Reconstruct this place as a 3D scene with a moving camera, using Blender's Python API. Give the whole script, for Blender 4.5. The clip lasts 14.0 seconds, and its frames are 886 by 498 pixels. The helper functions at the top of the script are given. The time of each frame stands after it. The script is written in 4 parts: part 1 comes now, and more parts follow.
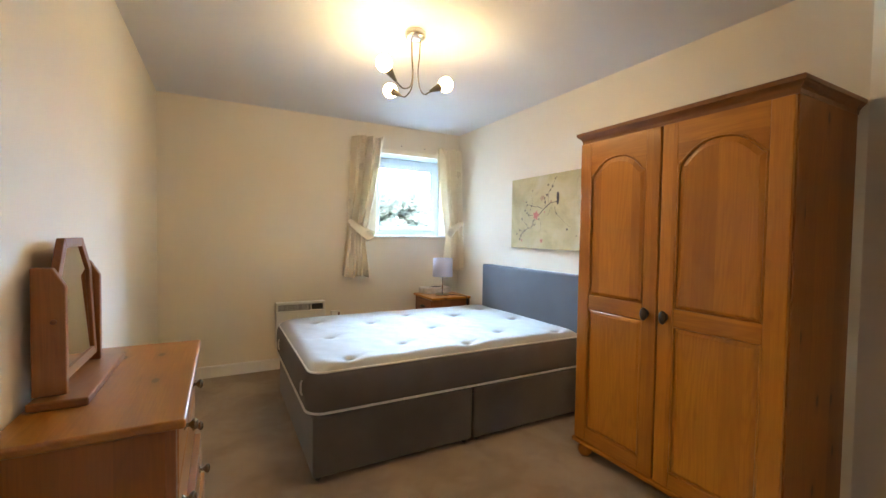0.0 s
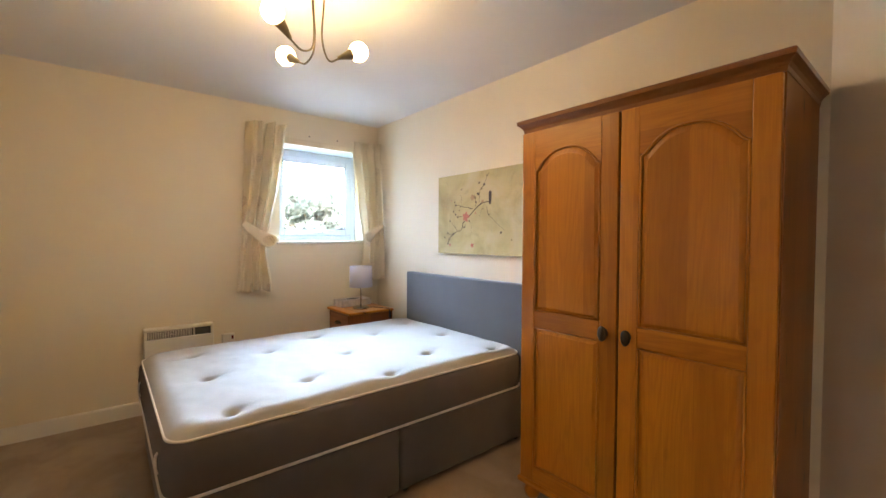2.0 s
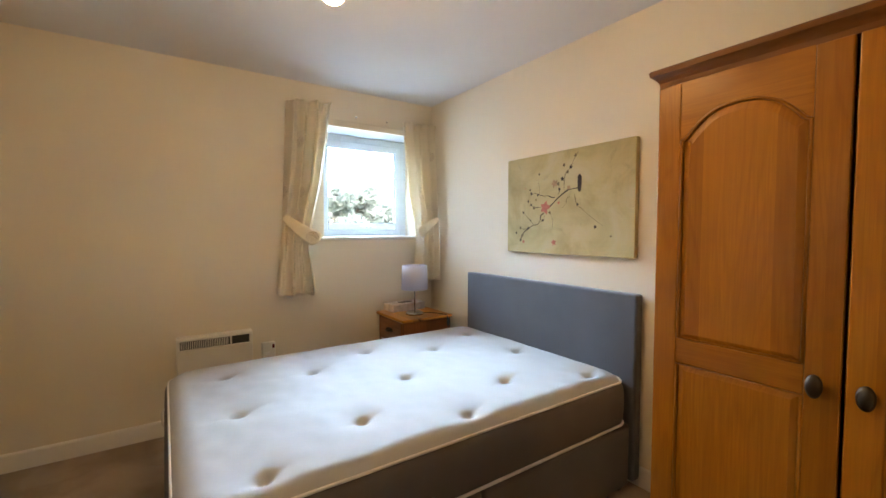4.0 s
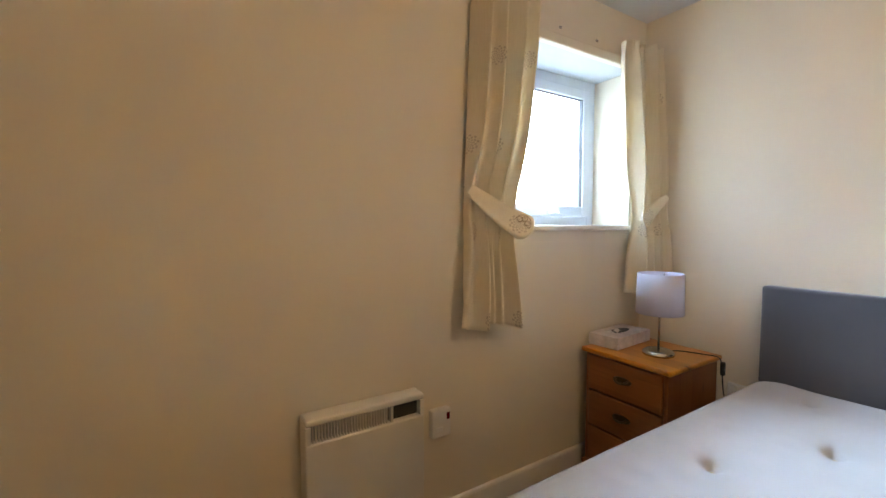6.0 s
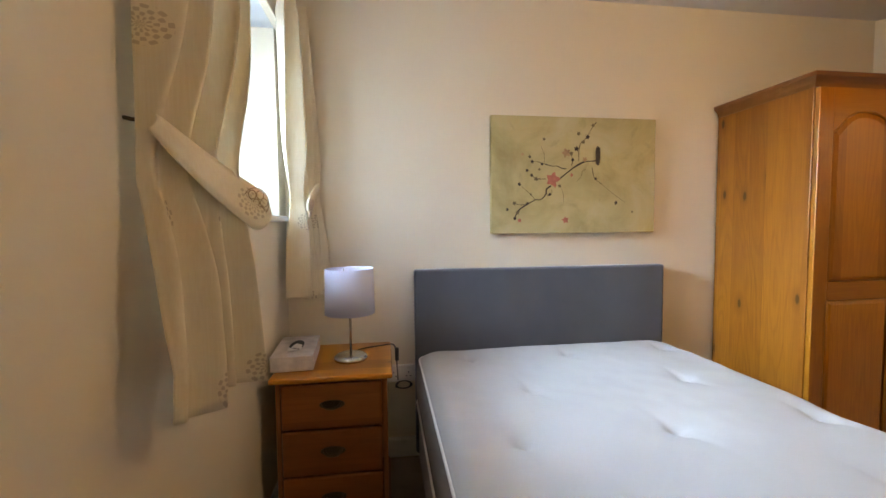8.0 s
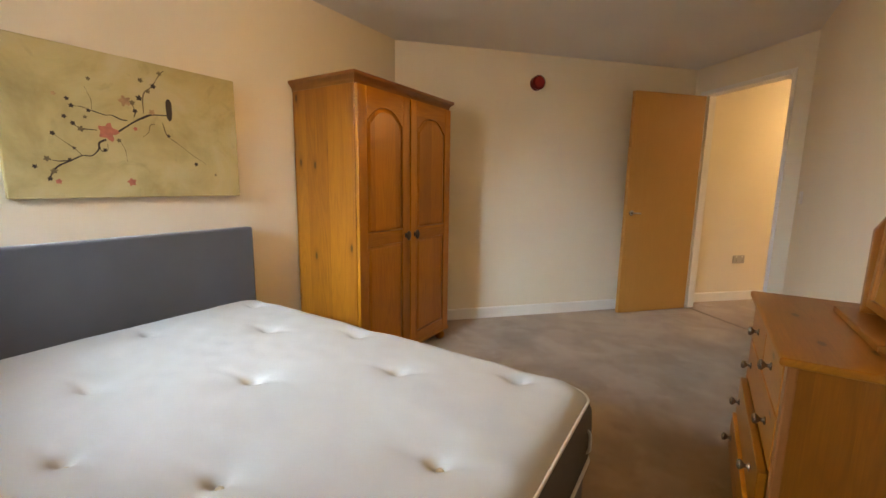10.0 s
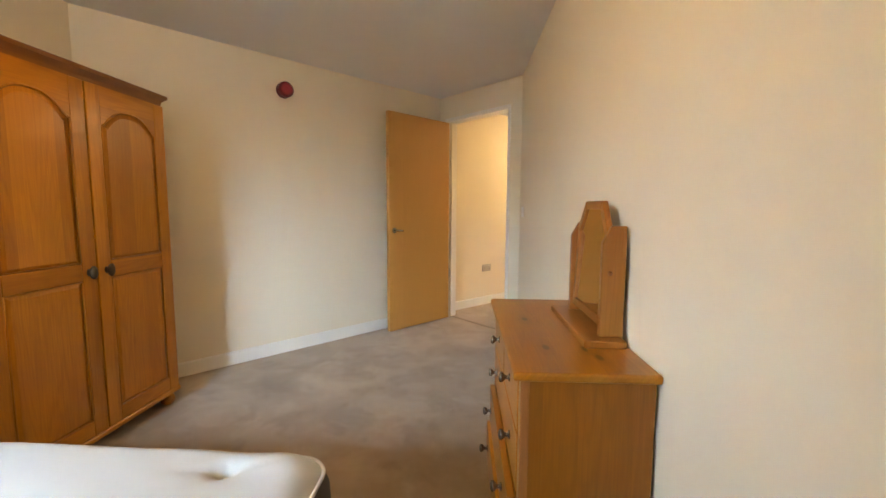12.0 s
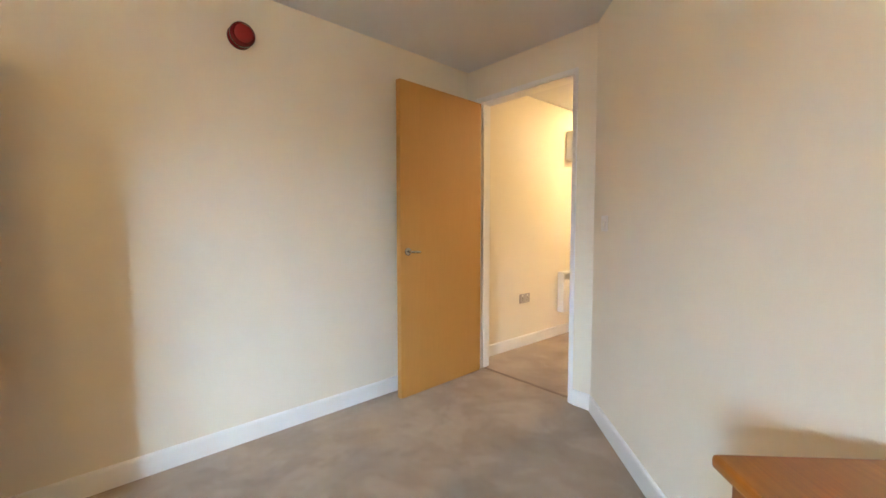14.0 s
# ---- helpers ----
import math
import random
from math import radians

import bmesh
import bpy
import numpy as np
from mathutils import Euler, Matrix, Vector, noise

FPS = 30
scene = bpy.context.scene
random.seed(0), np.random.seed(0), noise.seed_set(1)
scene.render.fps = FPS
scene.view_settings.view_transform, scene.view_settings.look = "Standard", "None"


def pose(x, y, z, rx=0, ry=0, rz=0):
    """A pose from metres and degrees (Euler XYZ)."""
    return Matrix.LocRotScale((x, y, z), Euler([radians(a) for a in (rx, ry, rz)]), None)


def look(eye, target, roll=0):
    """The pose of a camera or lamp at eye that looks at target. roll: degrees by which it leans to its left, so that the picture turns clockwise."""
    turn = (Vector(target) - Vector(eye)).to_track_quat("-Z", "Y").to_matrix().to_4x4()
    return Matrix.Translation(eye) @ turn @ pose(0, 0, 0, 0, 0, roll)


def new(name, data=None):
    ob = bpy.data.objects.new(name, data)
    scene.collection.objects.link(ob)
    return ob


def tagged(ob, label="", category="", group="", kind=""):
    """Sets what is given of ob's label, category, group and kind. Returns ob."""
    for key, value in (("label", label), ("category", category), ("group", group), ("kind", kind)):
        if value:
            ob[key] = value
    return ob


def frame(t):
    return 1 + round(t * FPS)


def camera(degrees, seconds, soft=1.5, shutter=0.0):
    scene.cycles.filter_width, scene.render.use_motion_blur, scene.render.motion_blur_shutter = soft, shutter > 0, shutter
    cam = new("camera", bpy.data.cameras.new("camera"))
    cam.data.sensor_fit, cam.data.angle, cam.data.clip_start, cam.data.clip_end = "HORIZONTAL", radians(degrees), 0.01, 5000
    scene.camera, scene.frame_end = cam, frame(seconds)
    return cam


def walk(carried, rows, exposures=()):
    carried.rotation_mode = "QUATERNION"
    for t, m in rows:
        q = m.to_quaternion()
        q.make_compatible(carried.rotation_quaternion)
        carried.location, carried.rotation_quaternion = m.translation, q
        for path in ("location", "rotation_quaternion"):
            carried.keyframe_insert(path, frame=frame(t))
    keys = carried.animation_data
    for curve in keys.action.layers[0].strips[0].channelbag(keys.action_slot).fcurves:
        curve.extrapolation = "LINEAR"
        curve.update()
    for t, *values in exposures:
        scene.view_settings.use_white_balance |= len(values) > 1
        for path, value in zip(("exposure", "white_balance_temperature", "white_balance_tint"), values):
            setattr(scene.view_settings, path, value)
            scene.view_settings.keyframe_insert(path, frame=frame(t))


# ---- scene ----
cam = camera(94.3, 14.0)
PATH = [
    (0, (0.11, 0.349, 1.219), (1.06, 2.108, 1.155), 0.9),
    (0.5, (0.15, 0.587, 1.219), (1.175, 2.303, 1.165), 1.0),
    (1, (0.227, 0.83, 1.228), (1.359, 2.478, 1.167), 0.6),
    (1.5, (0.296, 0.835, 1.23), (1.508, 2.425, 1.18), 0.6),
    (2, (0.337, 0.736, 1.244), (1.607, 2.28, 1.19), 0.2),
    (2.2, (0.337, 0.709, 1.259), (1.632, 2.232, 1.196), 0.3),
    (4.3, (0.5, 1.45, 1.267), (1.582, 3.129, 1.173), 0.1),
    (4.5, (0.45, 1.595, 1.275), (1.508, 3.29, 1.18), 0.2),
    (5, (0.329, 2.024, 1.267), (1.319, 3.758, 1.163), -0.1),
    (5.5, (0.287, 2.452, 1.202), (1.254, 4.2, 1.114), -0.3),
    (6, (0.232, 2.911, 1.213), (1.299, 4.599, 1.1), 0.0),
    (6.5, (0.2, 3.291, 1.233), (1.513, 4.792, 1.079), 0.2),
    (7, (0.258, 3.551, 1.183), (1.881, 4.711, 1.043), -0.7),
    (7.5, (0.352, 3.789, 1.162), (2.291, 4.265, 1.043), -0.7),
    (8, (0.361, 3.802, 1.165), (2.339, 3.526, 1.055), -0.5),
    (8.5, (0.334, 3.746, 1.205), (2.095, 2.81, 1.049), 0.8),
    (8.7, (0.332, 3.706, 1.213), (2.026, 2.656, 1.048), 1.1),
    (10.8, (0.19, 3.69, 1.188), (0.711, 1.784, 0.876), 1.0),
    (11, (0.188, 3.671, 1.184), (0.584, 1.731, 0.904), 1.0),
    (11.5, (0.173, 3.558, 1.172), (0.355, 1.578, 0.951), 0.6),
    (12, (0.161, 3.347, 1.168), (0.26, 1.359, 0.973), 0.3),
    (12.5, (0.2, 3.085, 1.151), (0.278, 1.095, 0.967), 0.1),
    (13, (0.221, 2.798, 1.159), (0.296, 0.806, 0.989), -0.0),
    (13.5, (0.278, 2.486, 1.153), (0.358, 0.493, 1.005), -0.1),
    (14, (0.436, 2.18, 1.137), (0.543, 0.186, 1.02), 0.0),
]
walk(cam, [(t, look(eye, target, roll)) for t, eye, target, roll in PATH], [(0, 5.26, 6050, 10), (2.2, 5.12, 6800, 16), (4.5, 4.78, 6700, 12), (5.0, 4.70, 6550, 10), (5.5, 4.70, 6750, 13), (6.5, 4.72, 7050, 20), (7.5, 4.70, 7200, 19), (8.5, 4.62, 7350, 18), (11, 4.88, 8900, 16), (11.5, 5.07, 8150, 14), (12.5, 5.28, 7250, 12), (13.2, 5.43, 7000, 12), (14, 5.47, 6600, 11)])

# ---- light ----
SKY, DAY, BULB, HALL = 0.15, 226.0, 3.15, 4.5
world = bpy.data.worlds.new("world")
scene.world = world
world.use_nodes = True
wn = world.node_tree.nodes
sky = wn.new("ShaderNodeTexSky")
sky.sky_type = "NISHITA"
sky.sun_disc = False
sky.sun_elevation, sky.sun_rotation = radians(38), radians(200)
sky.air_density, sky.dust_density, sky.ozone_density = 1.0, 2.5, 1.0
world.node_tree.links.new(sky.outputs[0], wn["Background"].inputs[0])
wn["Background"].inputs[1].default_value = SKY
sun = new("sun", bpy.data.lights.new("sun", "SUN"))
sun.data.energy, sun.data.angle, sun.data.color = 1.0, radians(12), (1.0, 0.96, 0.9)
sun.matrix_basis = look((0, 0, 10), (-2.0, 8.0, 2.0))

# bright sky in front of the window
day = new("window_daylight", bpy.data.lights.new("window_daylight", "AREA"))
day.data.shape, day.data.size, day.data.size_y = "RECTANGLE", 7.0, 2.7
day.data.energy, day.data.color = DAY, (0.49, 0.735, 1.0)
day.matrix_basis = look((4.3, 8.2, 3.55), (3.9, 4.4, 3.35))


# ---- materials ----
def nodes_of(name, color, rough=0.5, metal=0.0):
    m = bpy.data.materials.new(name)
    m.use_nodes = True
    b = m.node_tree.nodes["Principled BSDF"]
    b.inputs["Base Color"].default_value = (*color, 1)
    b.inputs["Roughness"].default_value = rough
    b.inputs["Metallic"].default_value = metal
    return m, m.node_tree.nodes, m.node_tree.links, b


def bump_from(nt, ln, b, socket, strength, distance):
    u = nt.new("ShaderNodeBump")
    u.inputs["Strength"].default_value, u.inputs["Distance"].default_value = strength, distance
    ln.new(socket, u.inputs["Height"])
    ln.new(u.outputs[0], b.inputs["Normal"])


def coords(nt, ln, scale=(1, 1, 1), loose=True, space="Object"):
    """Metres of the part itself, shifted at random from one part to the next."""
    tc = nt.new("ShaderNodeTexCoord")
    mp = nt.new("ShaderNodeMapping")
    mp.inputs["Scale"].default_value = scale
    ln.new(tc.outputs[space], mp.inputs["Vector"])
    if loose:
        oi = nt.new("ShaderNodeObjectInfo")
        mu = nt.new("ShaderNodeVectorMath")
        mu.operation = "MULTIPLY"
        mu.inputs[1].default_value = (17.3, 29.1, 11.7)
        ln.new(oi.outputs["Random"], mu.inputs[0])
        ln.new(mu.outputs[0], mp.inputs["Location"])
    return mp.outputs[0]


def noise_at(nt, ln, vec, scale, detail=4.0, rough=0.55, distortion=0.0):
    n = nt.new("ShaderNodeTexNoise")
    n.inputs["Scale"].default_value, n.inputs["Detail"].default_value = scale, detail
    n.inputs["Roughness"].default_value, n.inputs["Distortion"].default_value = rough, distortion
    ln.new(vec, n.inputs["Vector"])
    return n.outputs["Fac"]


def ramp(nt, ln, fac, stops):
    r = nt.new("ShaderNodeValToRGB")
    els = r.color_ramp.elements
    while len(els) < len(stops):
        els.new(0.5)
    for e, (p, c) in zip(els, stops):
        e.position, e.color = p, (*c, 1)
    ln.new(fac, r.inputs[0])
    return r.outputs[0]


def mix(nt, ln, fac, a, b, how="MIX"):
    m = nt.new("ShaderNodeMix")
    m.data_type, m.blend_type = "RGBA", how
    for sock, v in ((m.inputs[0], fac), (m.inputs[6], a), (m.inputs[7], b)):
        if isinstance(v, (int, float)):
            sock.default_value = v
        elif isinstance(v, tuple):
            sock.default_value = (*v, 1)
        else:
            ln.new(v, sock)
    return m.outputs[2]


def maths(nt, ln, op, a, b=0.0):
    m = nt.new("ShaderNodeMath")
    m.operation = op
    for sock, v in ((m.inputs[0], a), (m.inputs[1], b)):
        if isinstance(v, (int, float)):
            sock.default_value = v
        else:
            ln.new(v, sock)
    return m.outputs[0]


def varied(name, color, rough=0.5, metal=0.0, amount=0.12, big=2.0, small=60.0, bump=0.15, depth=0.001):
    """A surface of one colour with blotches at a large scale and a grain at a small one."""
    m, nt, ln, b = nodes_of(name, color, rough, metal)
    v = coords(nt, ln)
    n1, n2 = noise_at(nt, ln, v, big, 3), noise_at(nt, ln, v, small, 5)
    lo = tuple(c * (1 - amount) for c in color)
    hi = tuple(min(1, c * (1 + amount * 0.6)) for c in color)
    c1 = ramp(nt, ln, n1, [(0.3, lo), (0.7, hi)])
    c2 = mix(nt, ln, maths(nt, ln, "MULTIPLY", n2, amount), c1, tuple(c * 0.6 for c in color))
    ln.new(c2, b.inputs["Base Color"])
    rr = nt.new("ShaderNodeMapRange")
    rr.inputs["To Min"].default_value, rr.inputs["To Max"].default_value = max(0.03, rough - 0.08), min(1, rough + 0.08)
    ln.new(n1, rr.inputs["Value"])
    ln.new(rr.outputs[0], b.inputs["Roughness"])
    bump_from(nt, ln, b, n2, bump, depth)
    return m


def pine(name, axis, light, dark, rough=0.34, knots=1.0, board=0.092, contrast=1.0):
    """Lacquered pine boards glued side by side: flame figure and fibres along one axis, a tone of its own for each board, and knots."""
    m, nt, ln, b = nodes_of(name, light, rough)
    sep = nt.new("ShaderNodeSeparateXYZ")
    ln.new(coords(nt, ln), sep.inputs[0])
    side = [k for k in range(3) if k != "xyz".index(axis)]
    along = sep.outputs["xyz".index(axis)]
    over = maths(nt, ln, "ADD", sep.outputs[side[0]], sep.outputs[side[1]])
    plank = maths(nt, ln, "FLOOR", maths(nt, ln, "DIVIDE", over, board))
    white = nt.new("ShaderNodeTexWhiteNoise")
    white.noise_dimensions = "1D"
    ln.new(plank, white.inputs["W"])
    own = white.outputs["Value"]
    shifted = maths(nt, ln, "ADD", along, maths(nt, ln, "MULTIPLY", own, 7.0))

    def grain_space(sx, sy):
        c = nt.new("ShaderNodeCombineXYZ")
        ln.new(maths(nt, ln, "MULTIPLY", over, sx), c.inputs[0])
        ln.new(maths(nt, ln, "MULTIPLY", shifted, sy), c.inputs[1])
        return c.outputs[0]

    figure = noise_at(nt, ln, grain_space(9.0, 1.1), 1.0, 1.5, 0.4, 0.3)
    ring = maths(nt, ln, "SINE", maths(nt, ln, "MULTIPLY", figure, 75.0))
    ring = maths(nt, ln, "ADD", maths(nt, ln, "MULTIPLY", ring, 0.5), 0.5)
    fine = noise_at(nt, ln, grain_space(190.0, 5.0), 1.0, 5, 0.6, 0.3)
    cloud = noise_at(nt, ln, grain_space(6.0, 2.2), 1.0, 3, 0.55, 0.6)
    vor = nt.new("ShaderNodeTexVoronoi")
    vor.voronoi_dimensions = "2D"
    vor.inputs["Scale"].default_value = 1.0
    ln.new(grain_space(7.0, 3.0), vor.inputs["Vector"])
    mid = tuple((p + q) / 2 for p, q in zip(light, dark))
    c1 = ramp(nt, ln, fine, [(0.30, mid), (0.70, light)])
    c1 = mix(nt, ln, maths(nt, ln, "MULTIPLY", maths(nt, ln, "POWER", ring, 3.0), 0.26 * contrast), c1, dark)
    c1 = mix(nt, ln, ramp(nt, ln, cloud, [(0.38, (0.55 * contrast,) * 3), (0.62, (0, 0, 0))]), c1, mid)
    tone = ramp(nt, ln, own, [(0.0, (0.78, 0.74, 0.70)), (0.5, (0.97, 0.96, 0.95)), (1.0, (1.10, 1.12, 1.16))])
    c1 = mix(nt, ln, 0.85 * contrast, c1, mix(nt, ln, 1.0, c1, tone, "MULTIPLY"))
    pick = nt.new("ShaderNodeSeparateColor")
    ln.new(vor.outputs["Color"], pick.inputs[0])
    some = maths(nt, ln, "GREATER_THAN", pick.outputs[0], 0.66)
    halo = ramp(nt, ln, vor.outputs["Distance"], [(0.05, (0.5, 0.5, 0.5)), (0.24, (0, 0, 0))])
    knot = ramp(nt, ln, vor.outputs["Distance"], [(0.045, (0.85, 0.85, 0.85)), (0.085, (0, 0, 0))])
    c1 = mix(nt, ln, maths(nt, ln, "MULTIPLY", maths(nt, ln, "MULTIPLY", halo, some), knots), c1, tuple(c * 0.8 for c in dark))
    c1 = mix(nt, ln, maths(nt, ln, "MULTIPLY", maths(nt, ln, "MULTIPLY", knot, some), knots), c1, tuple(c * 0.35 for c in dark))
    oi = nt.new("ShaderNodeObjectInfo")
    piece = ramp(nt, ln, oi.outputs["Random"], [(0.0, (0.86, 0.84, 0.82)), (0.5, (0.95, 0.94, 0.93)), (1.0, (1.03, 1.03, 1.03))])
    ln.new(mix(nt, ln, 1.0, c1, piece, "MULTIPLY"), b.inputs["Base Color"])
    b.inputs["Specular IOR Level"].default_value = 0.35
    b.inputs["Coat Weight"].default_value = 0.22
    b.inputs["Coat Roughness"].default_value = 0.22
    bump_from(nt, ln, b, fine, 0.10, 0.0008)
    return m


HONEY, AMBER = (0.55, 0.212, 0.015), (0.30, 0.094, 0.005)
pine_x = pine("lacquered pine along x", "x", HONEY, AMBER)
pine_y = pine("lacquered pine along y", "y", HONEY, AMBER)
pine_z = pine("lacquered pine along z", "z", HONEY, AMBER, 0.34, 0.15)
# Knotty side boards, coloured darker to offset direct window light on them.
side_z = pine("knotty lacquered pine boards, dimmed sides", "z", (0.37, 0.126, 0.011), (0.16, 0.044, 0.004), 0.36, 1.0)
chest_y = pine("orange lacquered pine along y", "y", (0.43, 0.155, 0.012), (0.21, 0.064, 0.005))
# Ends darker than top and drawers: their shading is put into the colour.
end_z = pine("orange lacquered pine boards, shaded ends", "z", (0.33, 0.105, 0.009), (0.17, 0.046, 0.003), 0.36, 0.6)
ash_z = pine("varnished mirror pine", "z", (0.36, 0.130, 0.020), (0.21, 0.066, 0.008), 0.38, 0.0)
ash_y = pine("varnished mirror pine along y", "y", (0.36, 0.130, 0.020), (0.21, 0.066, 0.008), 0.38, 0.25)
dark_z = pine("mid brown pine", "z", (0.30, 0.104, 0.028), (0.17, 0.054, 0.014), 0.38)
dark_y = pine("mid brown pine along y", "y", (0.30, 0.104, 0.028), (0.17, 0.054, 0.014), 0.38)
moulding_y = pine("dark cornice pine along y", "y", (0.26, 0.10, 0.025), (0.17, 0.06, 0.014), 0.3)
cream = varied("cream wall paint", (0.80, 0.725, 0.585), 0.75, 0, 0.04, 0.8, 140, 0.10, 0.0006)
ceiling_white = varied("white ceiling paint", (0.73, 0.725, 0.72), 0.85, 0, 0.04, 0.8, 120, 0.1, 0.0006)
# The blue-grey daylight on the white reveal is mixed into its paint.
reveal_sky_tint = varied("white reveal paint with daylight tint", (0.54, 0.58, 0.61), 0.7, 0, 0.05, 2, 120, 0.1, 0.0006)
gloss_white = varied("white gloss paint", (0.82, 0.80, 0.76), 0.35, 0, 0.05, 3, 50, 0.06, 0.0005)
# Sky light bounced onto the white frame is put into this pale blue.
upvc = varied("white window plastic with sky tint", (0.58, 0.65, 0.73), 0.3, 0, 0.04, 3, 50, 0.03, 0.0003)
plastic_white = varied("off-white enamelled metal", (0.76, 0.73, 0.66), 0.4, 0, 0.05, 3, 80, 0.05, 0.0003)
dark_grille = varied("dark heater grille", (0.035, 0.032, 0.03), 0.5, 0, 0.2, 4, 80)
grey_cloth = varied("charcoal divan fabric", (0.125, 0.111, 0.100), 0.92, 0, 0.25, 3, 420, 0.5, 0.0012)
grey_border = varied("grey mattress border", (0.142, 0.121, 0.108), 0.85, 0, 0.2, 3, 300, 0.4, 0.001)
grey_head = varied("slate headboard fabric", (0.080, 0.085, 0.100), 0.92, 0, 0.18, 3, 420, 0.45, 0.0012)
for fabric, amount in ((grey_cloth, 0.25), (grey_head, 0.45)):
    fabric.node_tree.nodes["Principled BSDF"].inputs["Sheen Weight"].default_value = amount
# White ticking coloured well below white, offsetting strong lamp and window light.
ticking = varied("white mattress ticking, dimmed", (0.44, 0.435, 0.425), 0.8, 0, 0.05, 2.5, 260, 0.35, 0.0012)
piping_white = varied("white piping", (0.75, 0.73, 0.70), 0.7, 0, 0.08, 6, 200)
steel = varied("brushed steel", (0.50, 0.49, 0.47), 0.24, 1.0, 0.08, 6, 180, 0.05, 0.0003)
bronze = varied("dark bronze", (0.10, 0.075, 0.05), 0.4, 0.9, 0.25, 12, 120, 0.1, 0.0004)
pewter = varied("antique pewter knob", (0.26, 0.235, 0.20), 0.22, 0.9, 0.2, 20, 150, 0.1, 0.0004)
antique = varied("antique brass lamp metal", (0.17, 0.145, 0.10), 0.38, 0.85, 0.2, 20, 150, 0.05, 0.0003)
black_rubber = varied("black plastic", (0.02, 0.02, 0.02), 0.5, 0, 0.15, 6, 90)
beech = pine("beech veneer", "z", (0.51, 0.250, 0.062), (0.43, 0.198, 0.045), 0.42, 0.0, 0.6, 0.35)
lilac = varied("lilac-white lampshade fabric", (0.60, 0.62, 0.79), 0.85, 0, 0.05, 4, 500, 0.25, 0.0005)
red_plastic = varied("red glossy plastic", (0.13, 0.004, 0.007), 0.12, 0, 0.1, 6, 90, 0.03, 0.0003)
red_lens = varied("clear red lens plastic", (0.27, 0.018, 0.020), 0.08, 0, 0.1, 6, 90, 0.02, 0.0003)
card = varied("white printed card", (0.70, 0.63, 0.60), 0.6, 0, 0.22, 25, 90, 0.05, 0.0003)

grey_plastic = varied("dull grey socket plastic", (0.42, 0.38, 0.34), 0.45, 0, 0.1, 8, 90, 0.04, 0.0003)

carpet, nt, ln, b = nodes_of("beige carpet", (0.3, 0.24, 0.18), 0.95)
v = coords(nt, ln, loose=False)
patch = noise_at(nt, ln, v, 2.1, 5, 0.58, 0.5)
pile = noise_at(nt, ln, v, 210.0, 4, 0.7)
scuff = noise_at(nt, ln, v, 11.0, 5, 0.62, 0.2)
c = ramp(nt, ln, patch, [(0.34, (0.315, 0.225, 0.150)), (0.5, (0.39, 0.285, 0.192)), (0.66, (0.48, 0.36, 0.253))])
c = mix(nt, ln, ramp(nt, ln, scuff, [(0.35, (0.16, 0.16, 0.16)), (0.62, (0, 0, 0))]), c, (0.20, 0.145, 0.10))
tread = noise_at(nt, ln, v, 3.0, 6, 0.60, 0.35)
c = mix(nt, ln, ramp(nt, ln, tread, [(0.51, (0, 0, 0)), (0.57, (0.34, 0.34, 0.34))]), c, (0.56, 0.43, 0.31))
c = mix(nt, ln, ramp(nt, ln, tread, [(0.38, (0.36, 0.36, 0.36)), (0.44, (0, 0, 0))]), c, (0.19, 0.13, 0.085))
c = mix(nt, ln, maths(nt, ln, "MULTIPLY", pile, 0.55), c, (0.16, 0.115, 0.08))
ln.new(c, b.inputs["Base Color"])
b.inputs["Sheen Weight"].default_value = 0.25
bump_from(nt, ln, b, pile, 0.8, 0.006)

# curtain cloth: cream weave with a lattice motif in rows, on the cloth's own metres
curtain_cloth, nt, ln, b = nodes_of("cream curtain cloth", (0.66, 0.58, 0.41), 0.85)
tc = nt.new("ShaderNodeTexCoord")
sep = nt.new("ShaderNodeSeparateXYZ")
ln.new(tc.outputs["UV"], sep.inputs[0])
row = maths(nt, ln, "FLOOR", maths(nt, ln, "DIVIDE", sep.outputs[1], 0.34))
us = maths(nt, ln, "ADD", sep.outputs[0], maths(nt, ln, "MULTIPLY", row, 0.11))
fx = maths(nt, ln, "SUBTRACT", maths(nt, ln, "FLOORED_MODULO", us, 0.30), 0.15)
fy = maths(nt, ln, "SUBTRACT", maths(nt, ln, "FLOORED_MODULO", sep.outputs[1], 0.34), 0.17)
dist = maths(nt, ln, "SQRT", maths(nt, ln, "ADD", maths(nt, ln, "MULTIPLY", fx, fx), maths(nt, ln, "MULTIPLY", fy, fy)))
inside = maths(nt, ln, "LESS_THAN", dist, 0.038)
rings = maths(nt, ln, "SINE", maths(nt, ln, "MULTIPLY", dist, 420.0))
spokes = maths(nt, ln, "SINE", maths(nt, ln, "MULTIPLY", maths(nt, ln, "ARCTAN2", fy, fx), 10.0))
lace = maths(nt, ln, "GREATER_THAN", maths(nt, ln, "MULTIPLY", rings, spokes), 0.1)
motif = maths(nt, ln, "MULTIPLY", maths(nt, ln, "MULTIPLY", inside, lace), 0.42)
weave = noise_at(nt, ln, coords(nt, ln, loose=False), 520.0, 2)
slub = noise_at(nt, ln, coords(nt, ln, (60, 60, 1.2), False), 4.0, 2)
c = ramp(nt, ln, slub, [(0.3, (0.84, 0.755, 0.58)), (0.7, (0.88, 0.805, 0.645))])
c = mix(nt, ln, motif, c, (0.33, 0.22, 0.13))
ln.new(c, b.inputs["Base Color"])
bump_from(nt, ln, b, weave, 0.35, 0.0008)
